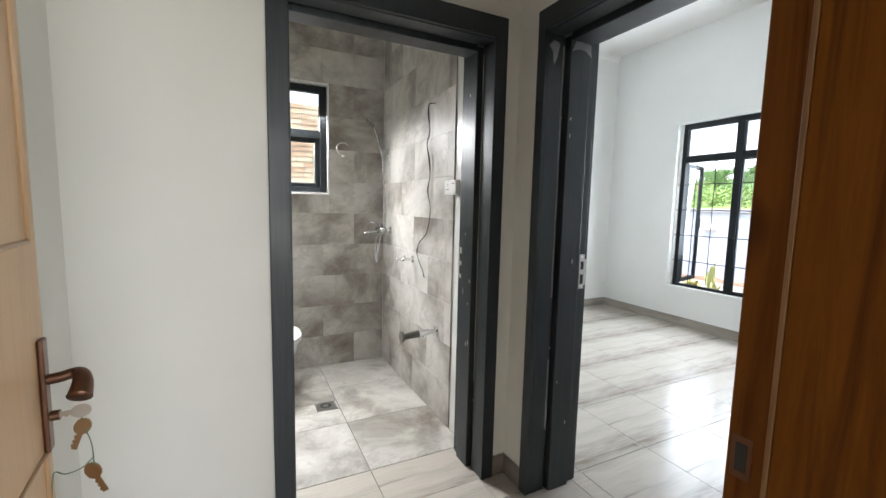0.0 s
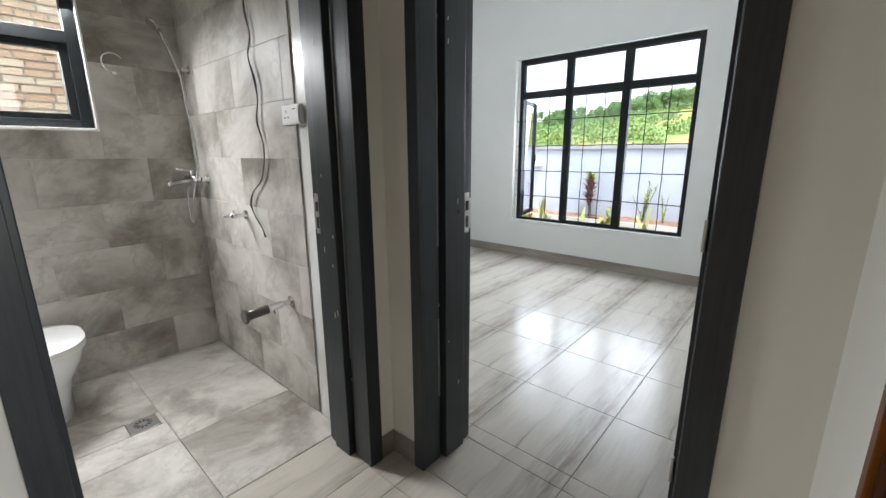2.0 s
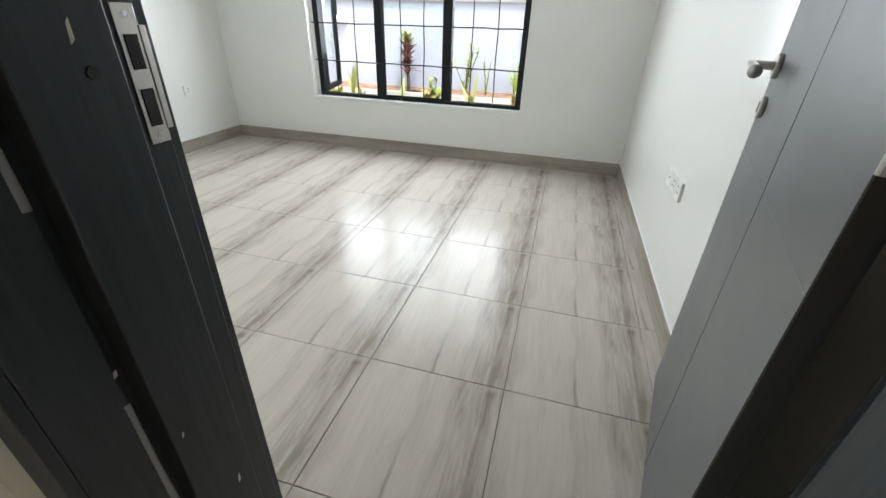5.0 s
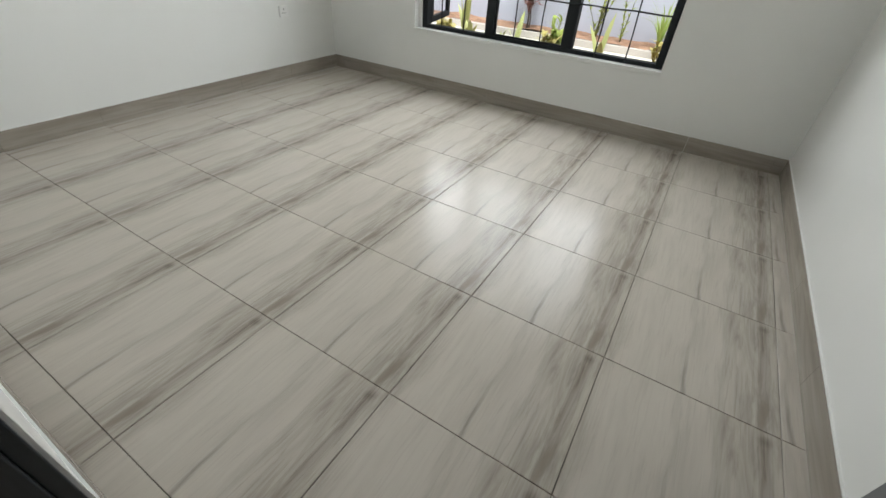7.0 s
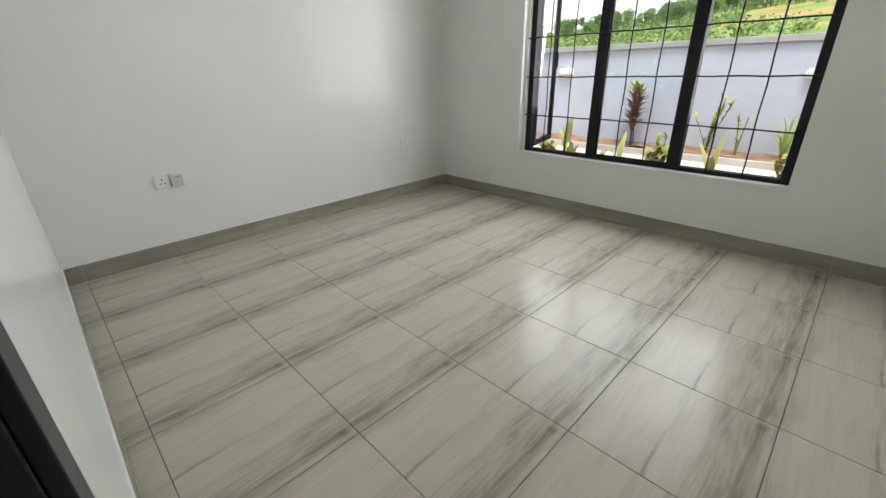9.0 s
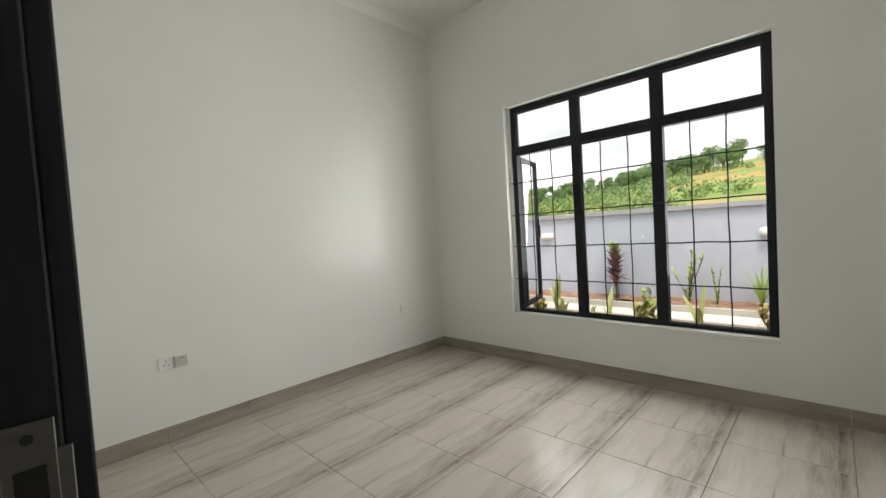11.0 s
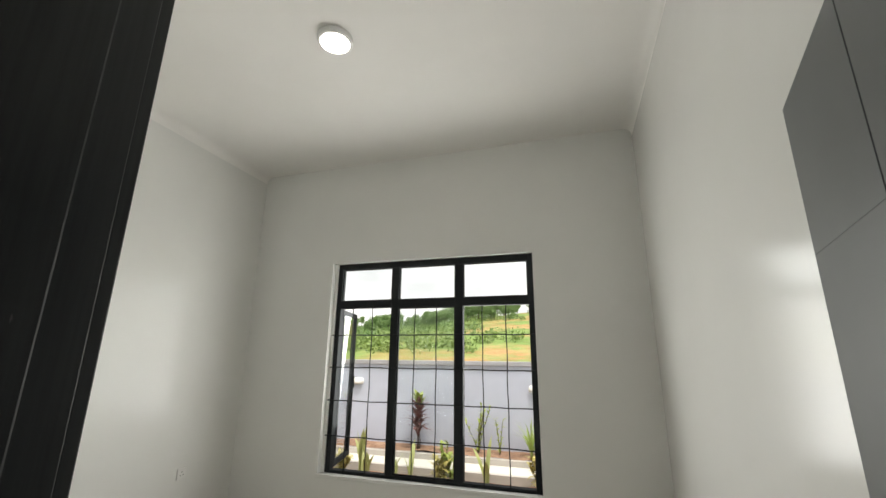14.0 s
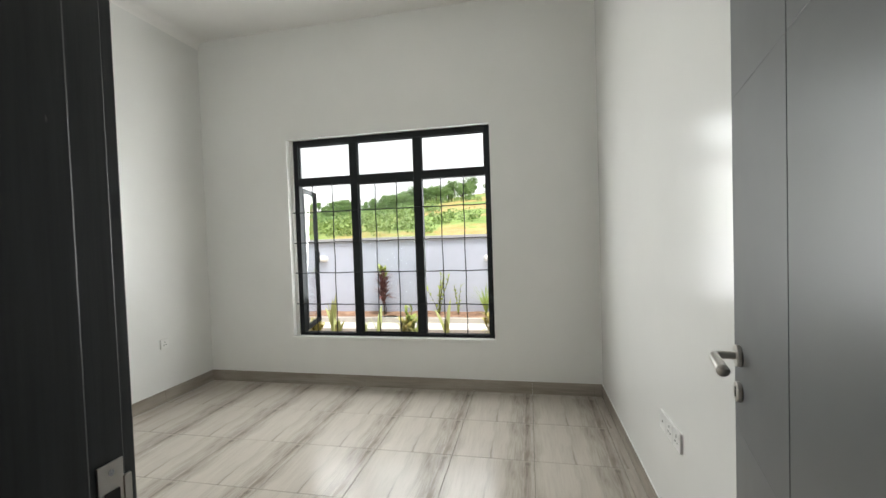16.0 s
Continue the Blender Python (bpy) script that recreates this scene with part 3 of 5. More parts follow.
def film_strip(parent, x, y, z0, z1, out, seed):
    """Edge of the protective film, peeled and rippled, along a jamb corner."""
    bm = bmesh.new()
    n = 60
    rows = []
    for i in range(n + 1):
        z = z0 + (z1 - z0) * i / n
        w = 0.004 + 0.006 * abs(noise.noise(Vector((0.0, seed, z * 4))))
        lift = 0.002 + 0.003 * abs(noise.noise(Vector((seed, 2.0, z * 9))))
        rows.append((bm.verts.new((x, y - 0.004, z)), bm.verts.new((x + out * lift, y - 0.001 + w * 0.5, z)), bm.verts.new((x + out * lift * 0.4, y + w, z))))
    for a, b in zip(rows, rows[1:]):
        bm.faces.new((a[0], a[1], b[1], b[0]))
        bm.faces.new((a[1], a[2], b[2], b[1]))
    return part("protective_film", bm, FILM, parent, "torn clear plastic film", smooth=True)


film_strip(frame_bed, 0.0006, 0.082, 0.9, 1.95, 1, 1.0)
film_strip(frame_bed, 0.0006, 0.083, 0.3, 0.62, 1, 4.0)
film_strip(frame_bath, 0.8344, 0.082, 0.45, 1.96, -1, 7.0)
film_scrap(frame_bed, [(0.021, 0.11, 1.93), (0.021, 0.13, 1.975), (0.021, 0.17, 1.985), (0.021, 0.21, 1.965), (0.021, 0.214, 1.915), (0.021, 0.19, 1.94), (0.021, 0.14, 1.945)], 0.1)
film_scrap(frame_bed, [(0.001, 0.004, 1.94), (0.001, 0.03, 1.965), (0.001, 0.06, 1.955), (0.001, 0.05, 1.9), (0.001, 0.03, 1.86), (0.001, 0.025, 1.92)], 0.2)

# ---- bedroom door leaf ----


def lever_handle(parent, m, mat, name="lever_handle", grow=1.0):
    """Round rose, neck and a flared lever. Local x points out of the leaf, y along the lever."""
    bm = bmesh.new()
    q = m @ pose(0, 0, 0, 0, 90, 0)
    lathe(bm, [(0.024, 0.0), (0.026, 0.002), (0.026, 0.009), (0.024, 0.011)], 28, q)
    h = part(name, bm, mat, parent, smooth=False)
    bm = bmesh.new()
    pts = curve_points([m @ Vector(p) for p in ((0.01, 0, 0), (0.035, 0, 0), (0.05, 0.004, 0), (0.056, 0.02, 0), (0.056, 0.06, -0.002), (0.055, 0.115, -0.006))], 6)
    rad = [0.0095 + 0.0075 * max(0, (i / (len(pts) - 1) - 0.45)) ** 1 for i in range(len(pts))]
    tube(bm, pts, rad, 16)
    part("lever", bm, mat, h, smooth=True)
    return h


def panel_leaf():
    """Painted leaf in two columns of flat panels parted by narrow grooves. Local y runs from the hinge to the free edge; -x is the face to the lobby."""
    lf = thing("bedroom_door", pose(0.816, -0.538, 0.008, 0, 0, -12.65), "grey painted panel door standing open", "door")
    L, H = 0.773, 1.98
    boxpart("core", (0.003, 0.035, 0.014, L, 0.0, H), LEAF, lf, bevel=0.001)
    # thin slate sheet, makes the hinge edge darker than the leaf
    boxpart("hinge_edge", (0.002, 0.0352, 0.0132, 0.0142, 0.0, H), SLATE, lf, "thin dark slate sheet over the hinge edge")
    g = 0.0022
    mid = L - 0.387
    zs = [0.0, 0.812, 1.622, H]
    for y0, y1 in ((0.014, mid - g), (mid + g, L)):
        for z0, z1 in zip(zs, zs[1:]):
            a = z0 + (0.0003 if z0 else 0)
            b = z1 - (0.0003 if z1 < H else 0)
            boxpart("panel", (-0.0005, 0.0032, y0, y1, a, b), LEAF, lf, bevel=0.0007)
    lever_handle(lf, pose(-0.0005, L - 0.06, 1.0, 0, 0, 180), STEEL, "lever_handle")
    bm = bmesh.new()
    lathe(bm, [(0.022, 0.0), (0.024, 0.002), (0.024, 0.009), (0.022, 0.011)], 28, pose(-0.0005, L - 0.06, 0.913, 0, -90, 0))
    esc = part("lock_rose", bm, STEEL, lf)
    boxpart("keyhole", (-0.0125, -0.011, L - 0.063, L - 0.057, 0.901, 0.925), DARKSLOT, esc)
    boxpart("latch_plate", (0.009, 0.028, L, L + 0.0015, 0.85, 1.06), STEEL, lf, bevel=0.0006)
    for z in (0.25, 1.0, 1.75):
        bm = bmesh.new()
        cyl(bm, (0.004, 0.007, z - 0.045), (0.004, 0.007, z + 0.045), 0.0065, n=14)
        hg = part("hinge", bm, STEEL, lf, "steel butt hinge")
    return lf


panel_leaf()

# ---- bedroom window ----


def bedroom_window():
    w = thing("window_1", pose(0, 0, 0), "black aluminium window with clear panes and two open casements", "window", kind="structure")
    y0, y1 = RY1 + 0.055, RY1 + 0.115
    boxpart("plaster_return", (WX0, WX0 + 0.034, y0 - 0.012, y1 + 0.05, WZ0 + 0.012, WZ1), WHITE, w, bevel=0.003)
    boxpart("frame_side", (WX0 + 0.034, WX0 + 0.08, y0, y1, WZ0 + 0.012, WZ1), ALU, w, bevel=0.003)
    boxpart("frame_side", (WX1 - 0.05, WX1, y0, y1, WZ0 + 0.012, WZ1), ALU, w, bevel=0.003)
    boxpart("frame_head", (WX0 + 0.08, WX1 - 0.05, y0, y1, WZ1 - 0.052, WZ1), ALU, w, bevel=0.003)
    boxpart("frame_foot", (WX0 + 0.08, WX1 - 0.05, y0, y1, WZ0 + 0.012, WZ0 + 0.038), ALU, w, bevel=0.003)
    M1, M2, TZ = -1.045, -0.447, 1.862
    for m in (M1, M2):
        boxpart("mullion", (m - 0.034, m + 0.034, y0 + 0.001, y1 + 0.001, WZ0 + 0.038, WZ1 - 0.052), ALU, w, bevel=0.003)
    cols = [(WX0 + 0.08, M1 - 0.034), (M1 + 0.034, M2 - 0.034), (M2 + 0.034, WX1 - 0.05)]
    for a, b in cols:
        boxpart("transom", (a, b, y0 - 0.001, y1 - 0.001, TZ - 0.034, TZ + 0.034), ALU, w, bevel=0.003)
        pane((a, b, y0 + 0.03, y0 + 0.035, TZ + 0.034, WZ1 - 0.052), w)
        # glazing bead
        bm = bmesh.new()
        for q in ((a, b, TZ + 0.034, TZ + 0.044), (a, b, WZ1 - 0.062, WZ1 - 0.052), (a, a + 0.01, TZ + 0.044, WZ1 - 0.062), (b - 0.01, b, TZ + 0.044, WZ1 - 0.062)):
            box(bm, q[0], q[1], y0 + 0.016, y0 + 0.03, q[2], q[3])
        part("glazing_bead", bm, ALU, w)
    a, b = cols[1]
    bm = bmesh.new()
    zlo, zhi = WZ0 + 0.038, TZ - 0.034
    for q in ((a, b, zlo, zlo + 0.012), (a, b, zhi - 0.012, zhi), (a, a + 0.012, zlo + 0.012, zhi - 0.012), (b - 0.012, b, zlo + 0.012, zhi - 0.012)):
        box(bm, q[0], q[1], y0 + 0.014, y0 + 0.03, q[2], q[3])
    part("glazing_bead", bm, ALU, w)
    pane((a, b, y0 + 0.03, y0 + 0.035, zlo, zhi), w)
    # open casements, hinged at the outer sides
    for x, ang, width in ((WX0 + 0.082, 104, 0.48), (WX1 - 0.052, 98, -0.5)):
        hz = zhi - zlo - 0.006
        sgn = 1 if width > 0 else -1
        c = new("casement")
        c.parent = w
        c.matrix_world = pose(x, y1 + 0.004, zlo + 0.003, 0, 0, ang if sgn > 0 else -ang)
        c["label"] = "open black aluminium casement"
        W = abs(width)

        def sb(a0, a1, *rest):
            p, q = sorted((sgn * a0, sgn * a1))
            return (p, q, *rest)
        boxpart("stile", sb(0, 0.042, 0, 0.032, 0, hz), ALU, c, bevel=0.002)
        boxpart("stile", sb(W - 0.042, W, 0, 0.032, 0, hz), ALU, c, bevel=0.002)
        boxpart("rail", sb(0.042, W - 0.042, 0, 0.032, 0, 0.042), ALU, c, bevel=0.002)
        boxpart("rail", sb(0.042, W - 0.042, 0, 0.032, hz - 0.042, hz), ALU, c, bevel=0.002)
        pane(sb(0.042, W - 0.042, 0.013, 0.018, 0.042, hz - 0.042), c)
        boxpart("casement_handle", sb(W - 0.03, W - 0.016, -0.014, 0.0, hz * 0.5 - 0.06, hz * 0.5 + 0.06), ALU, c, bevel=0.003)
    # plaster sill
    boxpart("window_sill", (WX0 - 0.016, WX1 + 0.006, RY1 - 0.006, RY1 + 0.2, WZ0 - 0.016, WZ0 + 0.012), WHITE, w, bevel=0.003)
    return w


def pane(dims, parent):
    ob = boxpart("pane", dims, GLASS, parent)
    ob.visible_shadow = False
    return ob


bedroom_window()


def burglar_bars():
    """Thin welded bars, hand-bent and slightly wavy, on the room side of the frame."""
    g = thing("burglar_bars", pose(0, 0, 0), "thin black steel burglar bars fixed across a window", "window bars")
    y = RY1 + 0.043
    rnd = random.Random(5)
    x0, x1, z0, z1 = WX0 + 0.02, WX1 - 0.012, WZ0 + 0.03, 1.895
    for z in (0.735, 1.025, 1.305, 1.585):
        pts = [(x0 + (x1 - x0) * k / 22, y + rnd.uniform(-0.0015, 0.0015), z + 0.0018 * math.sin(k * 1.7 + z * 9) + rnd.uniform(-0.0013, 0.0013)) for k in range(23)]
        bm = bmesh.new()
        tube(bm, pts, 0.0048, 8)
        part("crossbar", bm, ALU, g, smooth=True)
    for x in (x0 + 0.003, -1.452, -1.254, -0.843, -0.644, -0.244, -0.047, x1 - 0.003):
        top = 1.9 if abs(x - x0) < 0.02 or abs(x - x1) < 0.02 else 1.845
        pts = [(x + 0.0025 * math.sin(k * 1.3 + x * 7), y + 0.007 + rnd.uniform(-0.001, 0.001), z0 - 0.017 + (top - z0 + 0.017) * k / 16) for k in range(17)]
        bm = bmesh.new()
        tube(bm, pts, 0.0045, 8)
        part("upright", bm, ALU, g, smooth=True)
    return g


burglar_bars()

# ---- ceiling lamp, sockets ----


def ceiling_lamp():
    lp = thing("ceiling_lamp", pose(-0.775, 0.925, RH), "lit round white surface-mounted ceiling lamp", "lamp")
    bm = bmesh.new()
    lathe(bm, [(0.1, 0.0), (0.105, -0.004), (0.105, -0.026), (0.101, -0.034), (0.088, -0.036), (0.088, -0.03)], 40)
    part("housing", bm, PLASTIC, lp, smooth=False)
    bm = bmesh.new()
    lathe(bm, [(0.087, -0.031), (0.085, -0.036), (0.06, -0.041), (0.02, -0.043)], 40)
    part("diffuser", bm, GLOW, lp, "glowing white diffuser", smooth=True)
    return lp


ceiling_lamp()


def wall_socket(m, label, layout, name="wall_socket"):
    """A wall plate row. Local x runs along the wall, -y out of it. layout: kinds of modules, 'socket', 'switch' or 'blank'."""
    s = thing(name, m, label, "socket")
    w = 0.078
    for k, kind in enumerate(layout):
        x = (k - (len(layout) - 1) / 2) * (w + 0.003)
        proud = 0.011 if kind in ("socket", "blank") else 0.018
        pl = boxpart("plate", (x - w / 2, x + w / 2, -proud, 0.0, -w / 2, w / 2), PLASTIC, s, bevel=0.002)
        if kind == "socket":
            for dx, dz, ww, hh in ((0, 0.014, 0.005, 0.012), (-0.012, -0.01, 0.01, 0.005), (0.012, -0.01, 0.01, 0.005)):
                boxpart("slot", (x + dx - ww / 2, x + dx + ww / 2, -proud - 0.0006, -proud + 0.001, dz - hh / 2, dz + hh / 2), DARKSLOT, pl)
            boxpart("rocker", (x + 0.018, x + 0.03, -proud - 0.002, -proud, 0.012, 0.026), PLASTIC, pl, bevel=0.0008)
        elif kind in ("switch", "cover"):
            shell = PLASTIC if kind == "switch" else GREYPLASTIC
            boxpart("cover", (x - w / 2 + 0.004, x + w / 2 - 0.006, -proud - 0.004, -proud, -w / 2 + 0.006, w / 2 - 0.006), shell, pl, bevel=0.0015)
            boxpart("cover_slot", (x - 0.014, x + 0.014, -proud - 0.0046, -proud - 0.0035, 0.018, 0.021), DARKSLOT, pl)
        else:
            bm = bmesh.new()
            cyl(bm, (x, -proud - 0.001, 0.0), (x, -proud + 0.001, 0.0), 0.005, n=14)
            part("outlet", bm, DARKSLOT, pl)
    return s


wall_socket(pose(RX0, 0.062, 0.492, 0, 0, 90), "white plastic socket beside a covered switch plate", ("socket", "cover"))
wall_socket(pose(RX0, 1.957, 0.492, 0, 0, 90), "single white plastic wall socket", ("socket",))
wall_socket(pose(RX1, 0.86, 0.5, 0, 0, -90), "white plastic aerial outlet with two sockets", ("blank", "socket", "socket"))
wall_socket(pose(-0.632, BY1, 1.39, 0, 0, 0), "white plastic socket beside a blank cover on tiles", ("socket", "switch"))

# ---- entrance: timber frame, open leaf with keys ----


def entrance_frame():
    f = thing("door_frame_entrance", pose(0, 0, 0), "varnished orange-brown timber door frame", "door frame", kind="structure")
    x0, x1, h = LX1 - 0.018, LX1 + 0.244, 2.03
    for y, s in ((EY1, -1), (EY0, 1)):
        def yb(a, b):
            return sorted((y + s * a, y + s * b))
        boxpart("rebate", (x0, x0 + 0.052, *yb(0.0, 0.024), 0, h + 0.012), WOOD, f, bevel=0.002)
        # narrow paler strip paints the highlight along the step
        boxpart("jamb", (x0 + 0.052, x0 + 0.058, *yb(0.0, 0.0415), 0, h), STOP, f, bevel=0.001)
        boxpart("lining", (x0 + 0.058, x1, *yb(0.0, 0.04), 0, h), WOOD, f, bevel=0.002)
    boxpart("head", (x0, x1, EY0, EY1, h + 0.012, h + 0.045), WOOD, f, bevel=0.002)
    st = boxpart("strike_plate", (x0 + 0.006, x0 + 0.032, EY1 - 0.0255, EY1 - 0.0235, 0.925, 0.985), BRONZE, f, bevel=0.0008)
    boxpart("latch_hole", (x0 + 0.012, x0 + 0.026, EY1 - 0.0262, EY1 - 0.0245, 0.935, 0.975), DARKSLOT, st)
    return f


entrance_frame()


def key(parent, m, mat):
    bm = bmesh.new()
    lathe(bm, [(0.004, -0.001), (0.0125, -0.0012), (0.0125, 0.0012), (0.004, 0.001)], 20, m @ pose(0, 0, 0, 90, 0, 0) @ Matrix.Diagonal((1.0, 1.2, 1.0, 1.0)))
    k = part("key", bm, mat, parent, "small brass key")
    bm = bmesh.new()
    v = box(bm, -0.0042, 0.0042, -0.001, 0.001, -0.042, -0.0115)
    for vert in bm.verts:
        vert.co = m @ vert.co
    part("blade", bm, mat, k)
    bm = bmesh.new()
    for i in range(3):
        for vert in box(bm, 0.0042, 0.0062, -0.001, 0.001, -0.038 + i * 0.008, -0.034 + i * 0.008):
            vert.co = m @ vert.co
    part("teeth", bm, mat, k)
    return k


def entrance_leaf():
    """Veneered leaf, hinged at the south jamb. Local x runs from the hinge to the free edge, +y is the face seen."""
    lf = thing("entrance_door", pose(1.115, -2.218, 0.008, 0, 0, 185.5), "pale brown wooden door standing open with bronze lever", "door")
    L, H = 0.683, 2.0
    boxpart("slab", (0, L, -0.0, 0.036, 0, H), PALEWOOD, lf, bevel=0.002)
    # raised moulding lines on the face
    for z0, z1 in ((0.18, 0.83), (1.205, 1.86)):
        bm = bmesh.new()
        rng = [(0.06, z0), (L - 0.047, z0), (L - 0.047, z1), (0.06, z1)]
        for (xa, za), (xb, zb) in zip(rng, rng[1:] + rng[:1]):
            cyl(bm, (xa, -0.001, za), (xb, -0.001, zb), 0.0045, n=10)
        part("moulding", bm, PALEWOOD, lf, smooth=True)
    pl = boxpart("handle_plate", (L - 0.048, L - 0.018, -0.009, 0.0, 0.83, 1.035), BRONZE, lf, "antique bronze backplate", bevel=0.004)
    bm = bmesh.new()
    x = L - 0.033
    pts = curve_points([(x, -0.005, 0.96), (x, -0.026, 0.962), (x, -0.046, 0.966), (x - 0.01, -0.056, 0.964), (x - 0.028, -0.06, 0.953), (x - 0.046, -0.058, 0.937)], 6)
    tube(bm, pts, [0.0095 if i < 12 else 0.0095 + 0.0005 * (i - 12) for i in range(len(pts))], 14)
    part("lever", bm, BRONZE, pl, "antique bronze lever", smooth=True)
    bm = bmesh.new()
    cyl(bm, (x, -0.005, 0.893), (x, -0.022, 0.893), 0.009, n=18)
    part("lock_cylinder", bm, BRONZE, pl)
    return lf, x


ent, lock_x = entrance_leaf()
bunch = thing("key_bunch", ent.matrix_world @ pose(0, 0, 0.031), "three keys hanging from green string in a lock", "keys")
key(bunch, Matrix(((0, 1, 0, lock_x), (0, 0, -1, -0.05), (-1, 0, 0, 0.862), (0, 0, 0, 1))), STEEL)
key(bunch, pose(lock_x + 0.004, -0.05, 0.83, 0, -20, 82) @ Matrix.Scale(1.05, 4), BRASS)
key(bunch, pose(lock_x - 0.006, -0.062, 0.745, 0, 24, 70) @ Matrix.Scale(1.1, 4), BRASS)
bm = bmesh.new()
tube(bm, curve_points([(lock_x, -0.047, 0.862), (lock_x + 0.003, -0.05, 0.845), (lock_x + 0.004, -0.052, 0.828), (lock_x - 0.006, -0.062, 0.8), (lock_x - 0.008, -0.064, 0.77), (lock_x - 0.006, -0.063, 0.748)], 6), 0.0011, 6)
part("string", bm, STRING, bunch, smooth=True)
bm = bmesh.new()
tube(bm, curve_points([(lock_x - 0.008, -0.064, 0.772), (lock_x, -0.045, 0.752), (lock_x + 0.003, -0.022, 0.746), (lock_x + 0.002, -0.006, 0.752), (lock_x - 0.012, -0.004, 0.70)], 6), 0.0011, 6)
part("string", bm, STRING, bunch, smooth=True)

# ---- bathroom ----


def bathroom_window():
    w = thing("window_2", pose(0, 0, 0), "small black aluminium bathroom window, two panes high", "window", kind="structure")
    x0, x1 = BX0 - 0.09, BX0 - 0.035
    f = 0.05
    boxpart("frame_side", (x0, x1, VY0, VY0 + f, VZ0 + 0.008, VZ1), ALU, w, bevel=0.003)
    boxpart("frame_side", (x0, x1, VY1 - f, VY1, VZ0 + 0.008, VZ1), ALU, w, bevel=0.003)
    boxpart("frame_head", (x0, x1, VY0 + f, VY1 - f, VZ1 - f, VZ1), ALU, w, bevel=0.003)
    boxpart("frame_foot", (x0, x1, VY0 + f, VY1 - f, VZ0 + 0.008, VZ0 + f), ALU, w, bevel=0.003)
    boxpart("transom", (x0, x1, VY0 + f, VY1 - f, 1.775, 1.835), ALU, w, bevel=0.003)
    sash = boxpart("sash", (x0 - 0.01, x1 - 0.012, VY1 - f - 0.035, VY1 - f, VZ0 + f, 1.775), ALU, w, bevel=0.003)
    boxpart("sash", (x0 - 0.01, x1 - 0.012, VY0 + f, VY1 - f - 0.035, VZ0 + f, VZ0 + f + 0.03), ALU, w, bevel=0.003)
    boxpart("sash", (x0 - 0.01, x1 - 0.012, VY0 + f, VY1 - f - 0.035, 1.745, 1.775), ALU, w, bevel=0.003)
    for z0, z1 in ((VZ0 + f, 1.775), (1.835, VZ1 - f)):
        pane((x0 + 0.02, x0 + 0.025, VY0 + f, VY1 - f, z0, z1), w)
    # white reveal trim round the opening
    boxpart("window_sill", (BX0 - 0.034, BX0 + 0.006, VY0, VY1 + 0.012, VZ0 - 0.008, VZ0 + 0.008), WHITE, w, bevel=0.002)
    boxpart("reveal_trim", (BX0 - 0.034, BX0 + 0.006, VY1, VY1 + 0.012, VZ0 + 0.008, VZ1 + 0.012), WHITE, w, bevel=0.002)
    boxpart("reveal_trim", (BX0 - 0.034, BX0 + 0.006, VY0, VY1, VZ1, VZ1 + 0.012), WHITE, w, bevel=0.002)
    return w


bathroom_window()


def toilet():
    """Back-to-wall pan with seat, tapering to the floor. Local x runs out from the wall."""
    t = thing("toilet", pose(BX0, -1.775, 0) @ Matrix.Diagonal((0.92, 0.96, 0.94, 1.0)), "white ceramic toilet against tiled wall", "toilet")
    bm = bmesh.new()
    n = 36
    rows = []
    for z, ln, wd, x0 in ((0.0, 0.42, 0.2, 0.02), (0.1, 0.43, 0.2, 0.02), (0.22, 0.5, 0.25, 0.01), (0.32, 0.58, 0.34, 0.0), (0.385, 0.6, 0.36, 0.0), (0.395, 0.59, 0.35, 0.002)):
        ring = []
        for i in range(n):
            a = 2 * math.pi * i / n
            cx, sy = math.cos(a), math.sin(a)
            e = 0.55 if cx < 0 else 1.0
            ring.append(bm.verts.new((x0 + ln / 2 + math.copysign(abs(cx) ** e, cx) * ln / 2, math.copysign(abs(sy) ** (0.8), sy) * wd / 2, z)))
        rows.append(ring)
    for a, b in zip(rows, rows[1:]):
        for i in range(n):
            bm.faces.new((a[i], a[(i + 1) % n], b[(i + 1) % n], b[i]))
    bm.faces.new(rows[0][::-1])
    bm.faces.new(rows[-1])
    part("pan", bm, CERAMIC, t, smooth=True)
    bm = bmesh.new()
    for z0, z1, k in ((0.396, 0.412, 1.0), (0.414, 0.43, 1.0)):
        ra, rb = [], []
        for i in range(n):
            a = 2 * math.pi * i / n
            cx, sy = math.cos(a), math.sin(a)
            e = 0.5 if cx < 0 else 1.0
            p = (0.16 + 0.225 + math.copysign(abs(cx) ** e, cx) * 0.225, math.copysign(abs(sy) ** 0.85, sy) * 0.184)
            ra.append(bm.verts.new((*p, z0)))
            rb.append(bm.verts.new((*p, z1)))
        for i in range(n):
            bm.faces.new((ra[i], ra[(i + 1) % n], rb[(i + 1) % n], rb[i]))
        bm.faces.new(ra[::-1])
        bm.faces.new(rb)
    part("seat", bm, PLASTIC, t, "white plastic seat and lid", bevel=0.0)
    return t


toilet()


